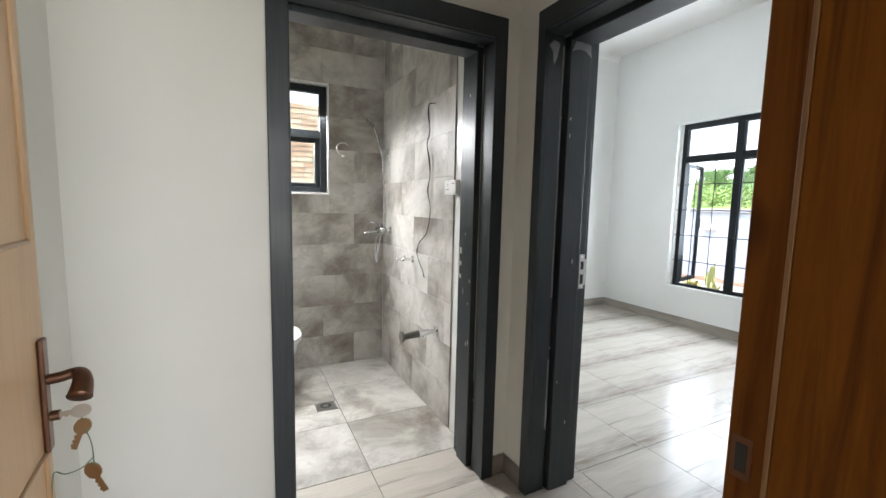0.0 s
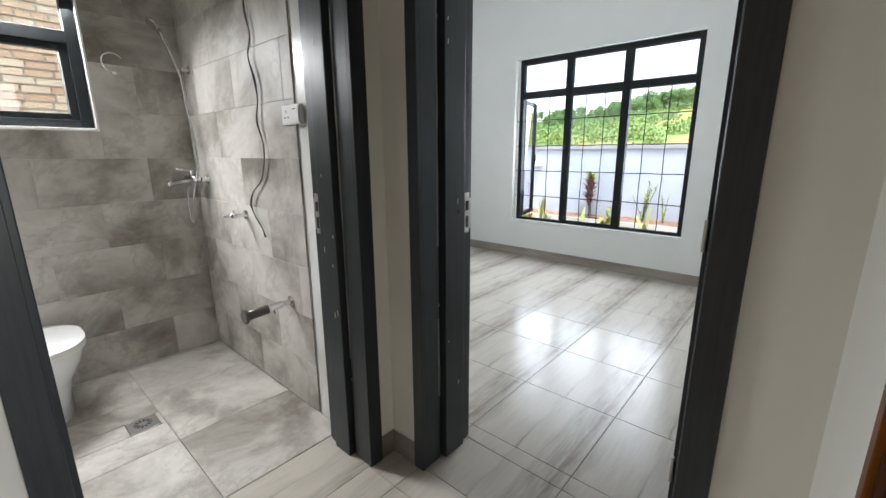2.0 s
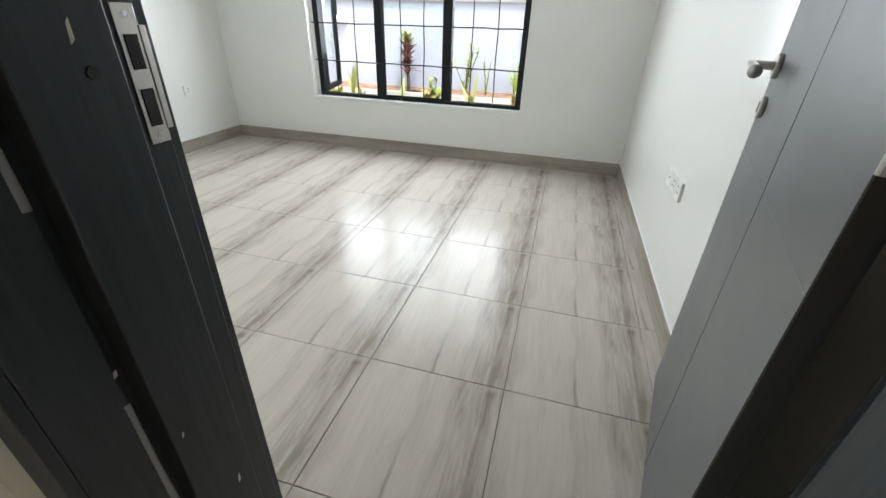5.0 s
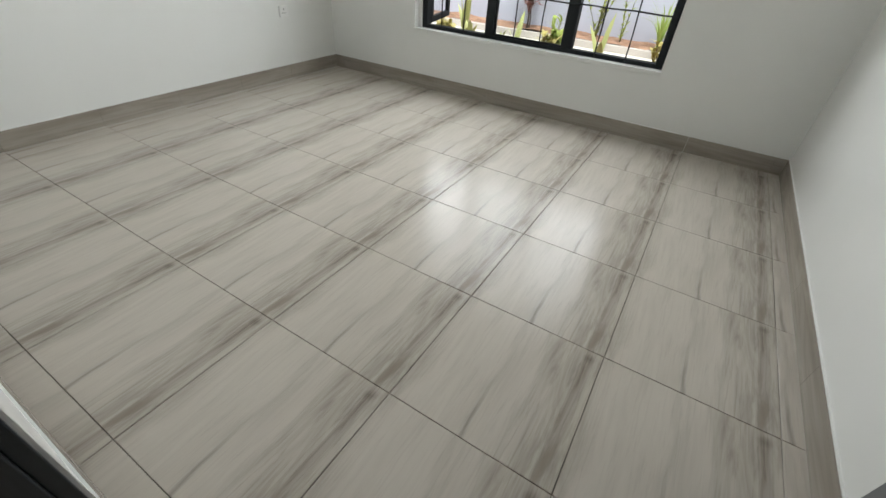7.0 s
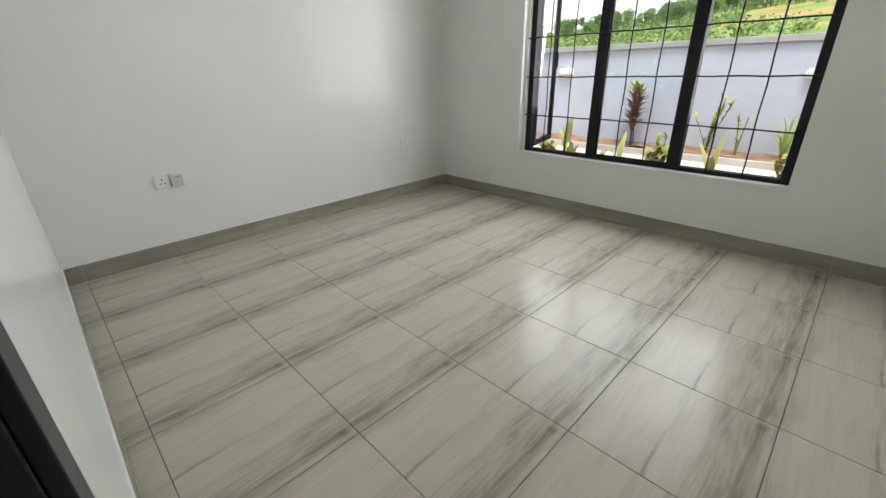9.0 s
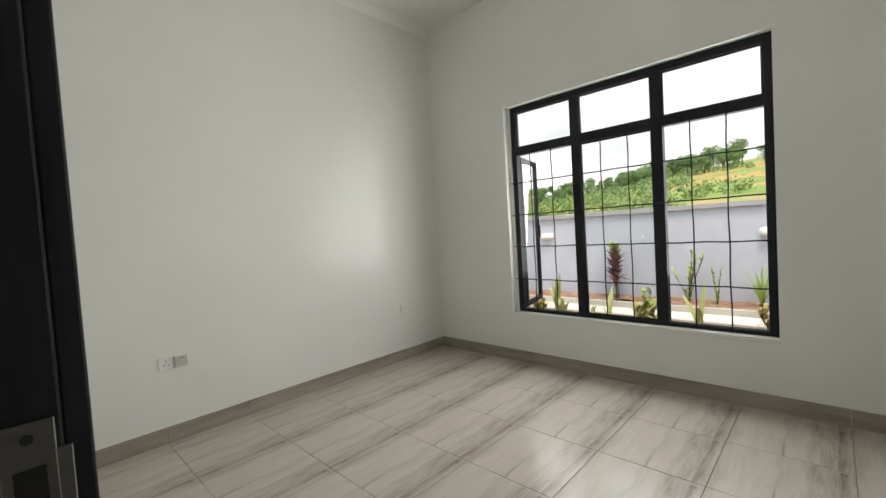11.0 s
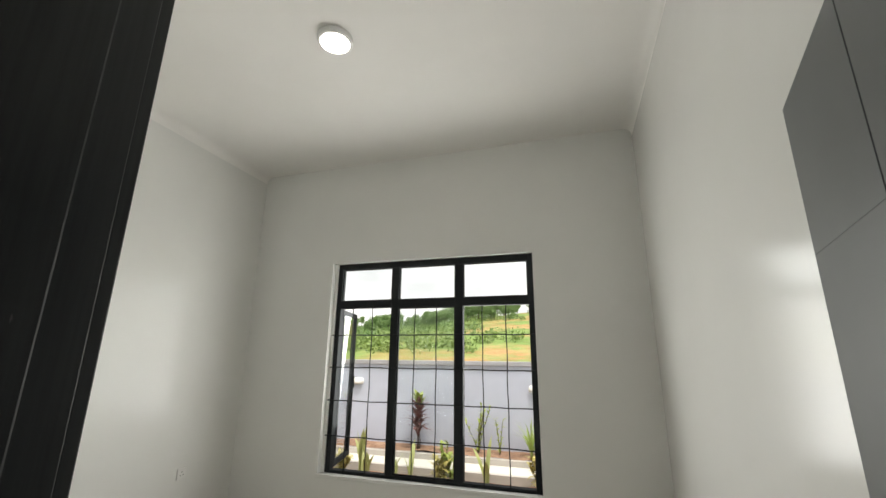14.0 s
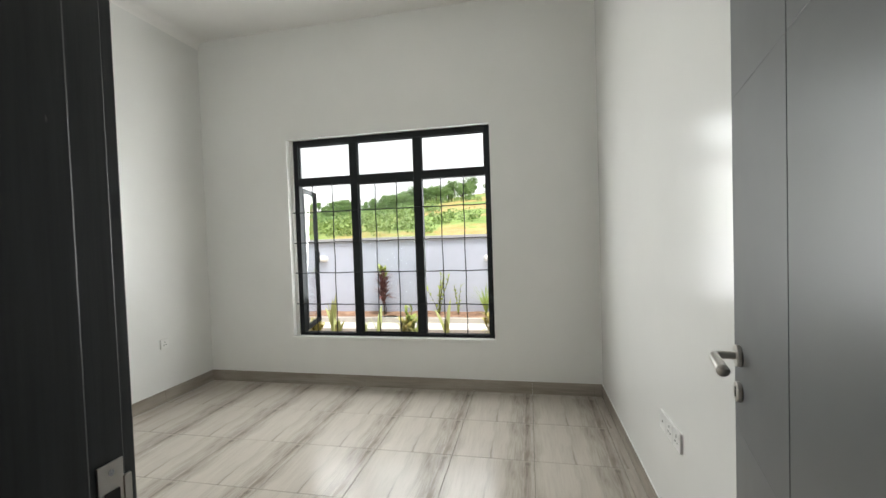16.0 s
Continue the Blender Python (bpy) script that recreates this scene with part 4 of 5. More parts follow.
def shower_set():
    """Wall mixer with spout, hose, bracket and hand shower on the tiled wall (its face at y = BY1)."""
    s = thing("shower_mixer", pose(0, 0, 0), "chrome wall shower mixer with hose and hand shower", "shower")
    y = BY1
    xm, zm = -1.74, 1.09
    for dx in (-0.075, 0.075):
        bm = bmesh.new()
        lathe(bm, [(0.03, 0.0), (0.03, 0.004), (0.018, 0.014), (0.014, 0.05)], 22, pose(xm + dx, y, zm, 90, 0, 0))
        part("escutcheon", bm, CHROME, s, smooth=False)
    bm = bmesh.new()
    cyl(bm, (xm - 0.09, y - 0.055, zm), (xm + 0.09, y - 0.055, zm), 0.02, n=22)
    part("body", bm, CHROME, s, smooth=True)
    bm = bmesh.new()
    tube(bm, curve_points([(xm, y - 0.06, zm - 0.01), (xm, y - 0.11, zm - 0.012), (xm - 0.005, y - 0.17, zm - 0.02), (xm - 0.006, y - 0.185, zm - 0.035)], 5), 0.0125, 14)
    part("spout", bm, CHROME, s, smooth=True)
    bm = bmesh.new()
    cyl(bm, (xm, y - 0.055, zm + 0.015), (xm, y - 0.06, zm + 0.05), 0.017, 0.014, 18)
    tube(bm, [(xm, y - 0.06, zm + 0.046), (xm, y - 0.1, zm + 0.055), (xm, y - 0.14, zm + 0.06)], [0.008, 0.0065, 0.005], 10)
    part("lever", bm, CHROME, s, smooth=True)
    # bracket and hand shower
    xb, zb = -1.735, 1.70
    bm = bmesh.new()
    lathe(bm, [(0.024, 0.0), (0.024, 0.006), (0.012, 0.01), (0.012, 0.045)], 20, pose(xb, y, zb, 90, 0, 0))
    part("bracket", bm, CHROME, s)
    bm = bmesh.new()
    tube(bm, [(xb + 0.006, y - 0.05, zb - 0.05), (xb, y - 0.058, zb), (xb - 0.02, y - 0.09, zb + 0.13), (xb - 0.035, y - 0.115, zb + 0.2)], [0.009, 0.012, 0.011, 0.012], 14)
    hs = part("hand_shower", bm, CHROME, s, smooth=True)
    bm = bmesh.new()
    lathe(bm, [(0.012, -0.012), (0.032, -0.004), (0.036, 0.006), (0.034, 0.012)], 26, Matrix.Translation((xb - 0.04, y - 0.135, zb + 0.222)) @ pose(0, 0, 0, 130, 0, 10))
    part("spray_head", bm, CHROME, hs)
    bm = bmesh.new()
    hose = curve_points([(xb + 0.006, y - 0.05, zb - 0.05), (xb + 0.012, y - 0.045, 1.5), (xb + 0.045, y - 0.035, 1.3), (xb + 0.07, y - 0.045, 1.15), (xb + 0.03, y - 0.07, 1.02),
                         (xb - 0.01, y - 0.08, 0.9), (xb - 0.02, y - 0.08, 0.835), (xb - 0.045, y - 0.08, 0.83), (xb - 0.065, y - 0.08, 0.9), (xb - 0.06, y - 0.075, 1.02), (xb - 0.01, y - 0.06, 1.075)], 8)
    tube(bm, hose, 0.0062, 10)
    part("hose", bm, CHROME, s, "flexible metal hose", smooth=True)
    return s


shower_set()


def angle_valve():
    v = thing("angle_valve", pose(-1.2, BY1, 0.92), "small chrome angle valve on tiled wall", "valve")
    bm = bmesh.new()
    lathe(bm, [(0.026, 0.0), (0.024, 0.005), (0.011, 0.009), (0.011, 0.05), (0.014, 0.052), (0.014, 0.07)], 20, pose(0, 0, 0, 90, 0, 0))
    part("body", bm, CHROME, v)
    bm = bmesh.new()
    cyl(bm, (0, -0.06, 0), (-0.002, -0.06, 0.03), 0.008, n=14)
    part("outlet", bm, CHROME, v)
    bm = bmesh.new()
    tube(bm, [(-0.01, -0.07, 0), (0.0, -0.095, 0), (0.0, -0.12, 0.004)], [0.012, 0.009, 0.006], 12)
    part("knob", bm, CHROME, v, smooth=True)
    return v


angle_valve()


def waste_pipe():
    p = thing("basin_waste_pipe", pose(-0.8, BY1, 0.53), "grey plastic waste pipe stub with chrome bracket arm", "pipe")
    bm = bmesh.new()
    lathe(bm, [(0.03, 0.0), (0.03, 0.004), (0.014, 0.012), (0.014, 0.06)], 20, pose(0, 0, 0, 90, 0, 0))
    part("flange", bm, CHROME, p)
    bm = bmesh.new()
    cyl(bm, (0, -0.05, 0), (0, -0.13, -0.004), 0.019, n=18)
    box(bm, -0.012, 0.012, -0.09, -0.075, -0.035, -0.016)
    part("coupling", bm, CHROME, p)
    bm = bmesh.new()
    cyl(bm, (0, -0.12, -0.004), (0, -0.222, -0.01), 0.022, n=22)
    part("pipe", bm, TRAP, p, smooth=True)
    bm = bmesh.new()
    lathe(bm, [(0.02, 0.218), (0.032, 0.218), (0.034, 0.224), (0.034, 0.23), (0.028, 0.233)], 24, pose(0, 0, -0.01, 90, 0, 0))
    part("end_flange", bm, TRAP, p)
    return p


waste_pipe()


def loose_wire():
    w = thing("loose_wire", pose(0, 0, 0), "loose dark twin cable hanging from tiled wall", "cable")
    y = BY1 - 0.012
    for k, off in enumerate((0.0, 0.006)):
        pts = [(-0.885, BY1 + 0.004, 1.893), (-0.90, y - 0.02, 1.885), (-0.945, y - off, 1.83), (-0.93 + off, y, 1.74), (-0.955, y - 0.004, 1.66), (-0.92, y - off, 1.56), (-0.915, y, 1.47),
               (-0.94 + off, y - off, 1.38), (-0.905, y, 1.29), (-0.91, y, 1.2), (-0.955 - off, y, 1.11), (-1.05, y - 0.004, 1.05), (-1.09, y - off, 0.99), (-1.085, y, 0.95), (-1.04 + off, y - 0.004, 0.91), (-1.0, y, 0.87), (-0.985 + off * 2, y, 0.83)]
        bm = bmesh.new()
        tube(bm, curve_points(pts, 6), 0.0026, 8)
        part("strand", bm, CABLE, w, smooth=True)
    return w


loose_wire()
wc = thing("coiled_wire", pose(BX0 + 0.004, -1.232, 1.705), "thin coiled white wire end on tiled wall", "cable")
for rad, yy in ((0.05, 0.0), (0.047, 0.006)):
    bm = bmesh.new()
    tube(bm, [(0.008 + yy + 0.01 * math.sin(a * 2.2), rad * math.cos(a) * 0.95, rad * math.sin(a)) for a in [0.5 + yy * 30 + k * 0.2 for k in range(20)]], 0.0014, 6)
    part("loop", bm, WIRE, wc, smooth=True)
boxpart("wire_end", (0.0, 0.02, -0.004, 0.012, -0.057, -0.044), WIRE, wc, bevel=0.002)


def floor_drain():
    d = thing("floor_drain", pose(-1.165, -1.497, 0.0015), "square steel floor drain with slotted grate", "drain")
    boxpart("plate", (-0.058, 0.058, -0.058, 0.058, -0.006, 0.001), STEEL, d, bevel=0.001)
    bm = bmesh.new()
    lathe(bm, [(0.044, 0.0008), (0.046, 0.003), (0.043, 0.0035), (0.0, 0.0035)][:3], 32)
    gr = part("grate", bm, STEEL, d)
    for k in range(12):
        a = 2 * math.pi * k / 12
        bm = bmesh.new()
        box(bm, 0.018, 0.038, -0.0035, 0.0035, 0.003, 0.0042)
        for v in bm.verts:
            v.co = pose(0, 0, 0, 0, 0, math.degrees(a) + 12) @ v.co
        part("slot", bm, DARKSLOT, gr)
    return d


floor_drain()

# ---- outside: back of the bathroom ----


def brick_screen():
    w = thing("brick_wall", pose(-3.25, 0, 0), "weathered orange-brown brick wall outside a window", "wall")
    boxpart("mortar_core", (-0.2, -0.006, -4.2, -0.6, -0.3, 2.3), MORTAR, w)
    bm = bmesh.new()
    rnd = random.Random(8)
    z = 0.9
    row = 0
    while z < 2.3:
        y = -4.2 + (0.08 if row % 2 else 0)
        while y < -0.75:
            ln = rnd.choice((0.15, 0.155, 0.145, 0.075))
            d = rnd.uniform(-0.006, 0.004)
            box(bm, -0.06, 0.006 + d, y, y + ln, z, z + 0.043 + rnd.uniform(-0.004, 0.004))
            y += ln + 0.013
        z += 0.055
        row += 1
    ob = part("brick_courses", bm, BRICK, w)
    ob["kind"] = "stuff"
    return w


brick_screen()

# ---- outside: garden ----


def hill_height(x, y):
    d = (y - 9) / 60
    up = max(0.0, min(1.0, d))
    ridge = 5.6 + 3.6 / (1 + math.exp(-(x + 17) / 6.0)) + 0.8 * math.exp(-((x + 48) / 14) ** 2)
    n1 = noise.noise(Vector((x * 0.05, y * 0.05, 0.3)))
    n2 = noise.noise(Vector((x * 0.2, y * 0.2, 1.3)))
    return -0.1 + ridge * up ** 1.1 + 0.9 * n1 * up + 0.3 * n2 * up


def ground():
    bm = bmesh.new()
    xs = [-1500, -500, -260] + list(range(-180, 81, 4)) + [200, 500, 1500]
    ys = [-1500, -300, -60, -20, -4.4, 2.72, 4.0, 5.3, 9.0] + [9 + 3 * k for k in range(1, 28)] + [120, 240, 600, 1500]
    grid = []
    for y in ys:
        row = []
        for x in xs:
            z = -0.03 if y < 5.4 else hill_height(x, y) if y <= 95 else hill_height(x, 90) - (y - 90) * 0.02
            if y < 2.7:
                z = -0.3
            row.append(bm.verts.new((x, y, z)))
        grid.append(row)
    for a, b in zip(grid, grid[1:]):
        for i in range(len(xs) - 1):
            bm.faces.new((a[i], a[i + 1], b[i + 1], b[i]))
    return tagged(part("ground", bm, HILL, smooth=True), "green hillside with orange bare earth patches", "ground", kind="structure")


ground()


def soil_bed(name, x0, x1, y0, y1, z, seed):
    bm = bmesh.new()
    nx, ny = 90, 10
    grid = [[bm.verts.new((x0 + (x1 - x0) * i / nx, y0 + (y1 - y0) * j / ny, z + 0.035 * noise.noise(Vector((i * 0.3, j * 0.6, seed))) + 0.012 * noise.noise(Vector((i * 1.1, j * 1.4, seed))))) for i in range(nx + 1)] for j in range(ny + 1)]
    for a, b in zip(grid, grid[1:]):
        for i in range(nx):
            bm.faces.new((a[i], a[i + 1], b[i + 1], b[i]))
    return tagged(part(name, bm, SOIL), "crumbly red-brown garden soil bed", "soil", kind="structure")


soil_bed("soil_bed_1", -7, 4, 2.73, 4.22, 0.045, 1.0)
soil_bed("soil_bed_2", -7, 4, 4.7, 5.12, 0.19, 5.0)
structure("path", [(-7, 4, 4.24, 4.62, -0.05, 0.12)], CONCRETE, "pale concrete garden path", "path")
structure("kerb_1", [(-7, 4, 4.18, 4.24, -0.05, 0.128)], KERB, "pale concrete kerb along a planting bed", "kerb")
structure("kerb_2", [(-7, 4, 4.62, 4.70, -0.05, 0.185)], KERB, "pale concrete kerb along a planting bed", "kerb")
gw = thing("garden_wall", pose(0, 5.12, 0), "lilac-grey rendered boundary wall with grey coping", "wall")
boxpart("render_face", (-12, 6, 0, 0.18, -0.1, 1.28), OUTWALL, gw)
boxpart("coping", (-12.02, 6.02, -0.035, 0.215, 1.28, 1.345), COPING, gw, "grey concrete coping", bevel=0.006)


def bulkhead_lamp(m):
    b = thing("bulkhead_lamp", m, "white oval bulkhead lamp on a garden wall", "lamp", "garden wall lamps")
    bm = bmesh.new()
    n = 28
    rows = []
    for d, k in ((0.0, 1.0), (0.02, 1.0), (0.045, 0.93), (0.065, 0.75), (0.074, 0.45)):
        rows.append([bm.verts.new((math.copysign(abs(math.cos(a)) ** 0.6, math.cos(a)) * 0.098 * k, -d, math.copysign(abs(math.sin(a)) ** 0.6, math.sin(a)) * 0.048 * k)) for a in [2 * math.pi * i / n for i in range(n)]])
    for a, c in zip(rows[1:], rows[2:]):
        for i in range(n):
            bm.faces.new((a[i], a[(i + 1) % n], c[(i + 1) % n], c[i]))
    bm.faces.new(rows[-1])
    part("cover", bm, PLASTIC, b, smooth=True)
    bm = bmesh.new()
    ra = [bm.verts.new((v[0] * 1.06, 0.0, v[1] * 1.06)) for v in [(math.copysign(abs(math.cos(2 * math.pi * i / n)) ** 0.6, math.cos(2 * math.pi * i / n)) * 0.098, math.copysign(abs(math.sin(2 * math.pi * i / n)) ** 0.6, math.sin(2 * math.pi * i / n)) * 0.048) for i in range(n)]]
    rb = [bm.verts.new((v.co.x, -0.022, v.co.z)) for v in ra]
    for i in range(n):
        bm.faces.new((ra[i], ra[(i + 1) % n], rb[(i + 1) % n], rb[i]))
    bm.faces.new(rb)
    bm.faces.new(ra[::-1])
    part("base", bm, PLASTIC, b)
    return b


bl = bulkhead_lamp(pose(-2.76, 5.12, 1.03))
copy_thing(bl, pose(-0.06, 5.12, 0.99))


def blade(bm, base, direction, length, width, bend, twist=0.0, fold=0.15, segs=6, wave=0.0):
    """One long leaf: a folded strip that tapers and bends over. direction: degrees round; bend: how far it leans."""
    d = Vector((math.cos(radians(direction)), math.sin(radians(direction)), 0))
    side = Vector((-d.y, d.x, 0))
    rows = []
    for i in range(segs + 1):
        u = i / segs
        lean = bend * u
        p = Vector(base) + d * (length * u * math.sin(lean)) + Vector((0, 0, length * u * math.cos(lean)))
        w = width * (0.55 + 0.9 * u) * (1 - u ** 3.2) + 0.0008
        tw = twist * u
        s = (side * math.cos(tw) + d * math.sin(tw)) * w
        s += Vector((0, 0, wave * math.sin(u * 9)))
        n = d * (-fold * w)
        rows.append((bm.verts.new(p - s / 2), bm.verts.new(p + n), bm.verts.new(p + s / 2)))
    for a, b in zip(rows, rows[1:]):
        bm.faces.new((a[0], a[1], b[1], b[0]))
        bm.faces.new((a[1], a[2], b[2], b[1]))


def bladed_plant(name, m, label, mat, leaves, category="plant", group=""):
    """A tuft of separate leaves; leaves: rows of (direction, length, width, bend)."""
    p = thing(name, m, label, category, group)
    for k, (d, ln, wd, bd) in enumerate(leaves):
        bm = bmesh.new()
        blade(bm, (0.012 * math.cos(k * 2.1), 0.012 * math.sin(k * 2.1), -0.02), d, ln, wd, bd, 0.4 * math.sin(k * 1.7), wave=0.003)
        part("leaf", bm, mat, p, smooth=True)
    return p


def snake_plant(x, y, z, n, tall, seed):
    tall *= 1.12
    rnd = random.Random(seed)
    lv = [(rnd.uniform(0, 360), tall * rnd.uniform(0.55, 1.0), rnd.uniform(0.06, 0.09), rnd.uniform(0.05, 0.4)) for _ in range(n)]
    return bladed_plant("snake_plant", pose(x, y, z), "upright snake plant with yellow-edged green leaves", SNAKE, lv, group="snake plants in the bed")


snake_plant(-0.53, 3.95, 0.05, 4, 0.52, 1)
snake_plant(-2.02, 3.95, 0.05, 5, 0.56, 2)
snake_plant(-1.43, 4.0, 0.05, 2, 0.5, 3)
snake_plant(-1.60, 3.95, 0.05, 2, 0.34, 4)
snake_plant(-1.88, 3.8, 0.05, 5, 0.32, 6)


def ti_plant():
    t = thing("cordyline", pose(-1.66, 4.88, 0.18), "burgundy cordyline with lime top leaves in soil", "plant")
    bm = bmesh.new()
    tube(bm, [(0, 0, -0.03), (0.004, 0.002, 0.1), (-0.004, 0, 0.25), (0.002, 0, 0.44)], [0.013, 0.011, 0.01, 0.008], 8)
    part("stem", bm, BARK, t, smooth=True)
    bm = bmesh.new()
    tube(bm, [(0.02, 0.01, -0.03), (0.03, 0.008, 0.1), (0.02, 0.0, 0.2)], [0.009, 0.008, 0.006], 8)
    part("stem", bm, BARK, t, smooth=True)
    rnd = random.Random(12)
    for k in range(58):
        z = 0.16 + 0.4 * (k / 57)
        top = k > 44
        bm = bmesh.new()
        blade(bm, (0, 0, z), k * 137.5, rnd.uniform(0.2, 0.28), rnd.uniform(0.055, 0.075), (1.3 - 0.75 * (k / 57)) * rnd.uniform(0.75, 1.05), rnd.uniform(-0.3, 0.3))
        part("leaf", bm, TI_GREEN if top else TI_RED, t, "lime green young leaf" if top else "", smooth=True)
    return t


ti_plant()


def leafy_shrub(name, x, y, z, tall, spread, stems, mat, label, seed, leaf=0.05):
    s = thing(name, pose(x, y, z), label, "plant")
    rnd = random.Random(seed)
    for k in range(stems):
        a = rnd.uniform(0, 2 * math.pi)
        h = tall * rnd.uniform(0.6, 1.0)
        sx, sy = spread * math.cos(a) * rnd.uniform(0.3, 1), spread * math.sin(a) * rnd.uniform(0.2, 0.6)
        pts = curve_points([(0, 0, -0.03), (sx * 0.3, sy * 0.3, h * 0.4), (sx, sy, h)], 5)
        bm = bmesh.new()
        tube(bm, pts, 0.0035, 6)
        part("stem", bm, BARK, s, smooth=True)
        for j in range(9):
            u = 0.25 + 0.75 * j / 8
            p = pts[min(len(pts) - 1, int(u * (len(pts) - 1)))]
            bm = bmesh.new()
            blade(bm, p, rnd.uniform(0, 360), leaf * rnd.uniform(0.8, 1.6), leaf * 0.45, rnd.uniform(0.6, 1.5), rnd.uniform(-0.5, 0.5), segs=4)
            part("leaf", bm, mat, s, smooth=True)
    return s


leafy_shrub("croton_shrub", -0.82, 4.9, 0.18, 0.58, 0.2, 9, TI_GREEN, "spindly yellow-green shrub by a garden wall", 21, 0.06)
leafy_shrub("croton_shrub", -0.53, 4.88, 0.18, 0.44, 0.08, 3, TI_GREEN, "spindly yellow-green shrub by a garden wall", 25, 0.06)
leafy_shrub("croton", -1.06, 3.95, 0.05, 0.24, 0.12, 10, CROTON, "low orange and green croton in a bed", 22, 0.09)
leafy_shrub("croton", -1.03, 4.05, 0.05, 0.38, 0.06, 4, TI_GREEN, "low lime-green croton in a bed", 23, 0.1)
leafy_shrub("croton", -2.27, 3.95, 0.05, 0.2, 0.14, 10, CROTON, "low orange and green croton in a bed", 24, 0.09)
leafy_shrub("croton", 0.03, 4.02, 0.05, 0.3, 0.1, 8, CROTON, "low orange and green croton in a bed", 26, 0.08)
leafy_shrub("croton", -0.93, 4.0, 0.05, 0.26, 0.07, 5, TI_GREEN, "low lime-green croton in a bed", 27, 0.08)
rnd = random.Random(31)
bladed_plant("grass_tuft", pose(-0.13, 4.88, 0.18), "tall green grass tuft by a garden wall", GRASSLEAF,
             [(rnd.uniform(0, 360), rnd.uniform(0.3, 0.55), 0.016, rnd.uniform(0.1, 0.9)) for _ in range(40)])

# ---- outside: trees and scrub on the hillside ----


def clump(verts, faces, centre, radius, count, size, rnd):
    """Loose leaf quads filling an uneven ball."""
    for _ in range(count):
        v = Vector((rnd.gauss(0, 1), rnd.gauss(0, 1), rnd.gauss(0, 1))).normalized() * radius * rnd.uniform(0.55, 1.05)
        v.z *= 0.85
        c = centre + v
        a = Vector((rnd.gauss(0, 1), rnd.gauss(0, 1), rnd.gauss(0, 1))).normalized()
        b = a.orthogonal().normalized()
        s = size * rnd.uniform(0.6, 1.3)
        k = len(verts)
        verts.extend([c - a * s, c + b * s * 0.55, c + a * s, c - b * s * 0.55])
        faces.append((k, k + 1, k + 2, k + 3))


def tree(x, y, tall, seed, slim=False):
    rnd = random.Random(seed)
    z = hill_height(x, y) - 0.15
    t = thing("tree", pose(x, y, z), "slender green hillside tree" if slim else "bushy green hillside tree", "tree", "trees on the hillside")
    bm = bmesh.new()
    lean = rnd.uniform(-0.05, 0.05) * tall
    tube(bm, [(0, 0, 0), (lean * 0.4, 0, tall * 0.4), (lean, 0, tall * 0.85)], [0.03 * tall, 0.022 * tall, 0.007 * tall], 8)
    tips = []
    for k in range(7):
        h = tall * rnd.uniform(0.3, 0.8)
        a = rnd.uniform(0, 6.28)
        r = tall * rnd.uniform(0.1, 0.2) * (0.6 if slim else 1.35)
        tip = Vector((lean * h / tall + r * math.cos(a), r * math.sin(a), h + tall * rnd.uniform(0.05, 0.16)))
        tube(bm, [(lean * h / tall, 0, h), tip * 0.5 + Vector((lean * h / tall, 0, h)) * 0.5 + Vector((0, 0, 0.05)), tip], [0.012 * tall, 0.008 * tall, 0.003 * tall], 6)
        tips.append(tip)
    part("trunk", bm, BARK, t, smooth=True)
    verts, faces = [], []
    for tip in tips + [Vector((lean, 0, tall * 0.86)), Vector((lean, 0, tall * 0.7))]:
        clump(verts, faces, tip, tall * rnd.uniform(0.12, 0.2) * (0.8 if slim else 1.25), 190, 0.03 * tall, rnd)
    mesh = bpy.data.meshes.new("crown")
    mesh.from_pydata(verts, [], faces)
    mesh.materials.append(TREELEAF)
    cr = new("crown", mesh)
    cr.parent = t
    return t


rnd = random.Random(77)
for k in range(130):
    if k < 76:
        y = rnd.uniform(52, 69)
        x = -y * rnd.uniform(0.02, 0.36)
    elif k < 106:
        y = rnd.uniform(44, 69)
        x = -y * rnd.uniform(0.3, 0.6)
    else:
        y = rnd.uniform(46, 68)
        x = -y * rnd.uniform(0.55, 1.6)
    tree(x, y, rnd.uniform(1.5, 2.7) * (1.25 if k % 9 == 0 else 1.0), 100 + k, k % 4 == 0)


def scrub(name, count, y0, y1, s0, s1, radius, leaves, size, mat, seed, label, keep=lambda x, y: True):
    rnd = random.Random(seed)
    verts, faces = [], []
    made = 0
    while made < count:
        y = rnd.uniform(y0, y1)
        x = -y * rnd.uniform(s0, s1)
        if not keep(x, y):
            made += 0.2
            continue
        r = radius * rnd.uniform(0.5, 1.3)
        clump(verts, faces, Vector((x, y, hill_height(x, y) + r * 0.35)), r, leaves, size, rnd)
        made += 1
    mesh = bpy.data.meshes.new(name)
    mesh.from_pydata(verts, [], faces)
    mesh.materials.append(mat)
    return tagged(new(name, mesh), label, "bushes", kind="stuff")


def not_bare(x, y):
    return x < -0.22 * y or noise.noise(Vector((x * 0.12, y * 0.12, 4))) > 0.25


scrub("hillside_scrub", 950, 22, 66, 0.0, 1.6, 0.62, 85, 0.105, SHRUBLEAF, 41, "light green scrub covering a hillside", not_bare)
scrub("hillside_bushes", 230, 36, 66, 0.02, 1.4, 0.8, 140, 0.11, TREELEAF, 42, "dark green bushes dotted over a hillside", not_bare)

# ---- tiles and skirtings ----


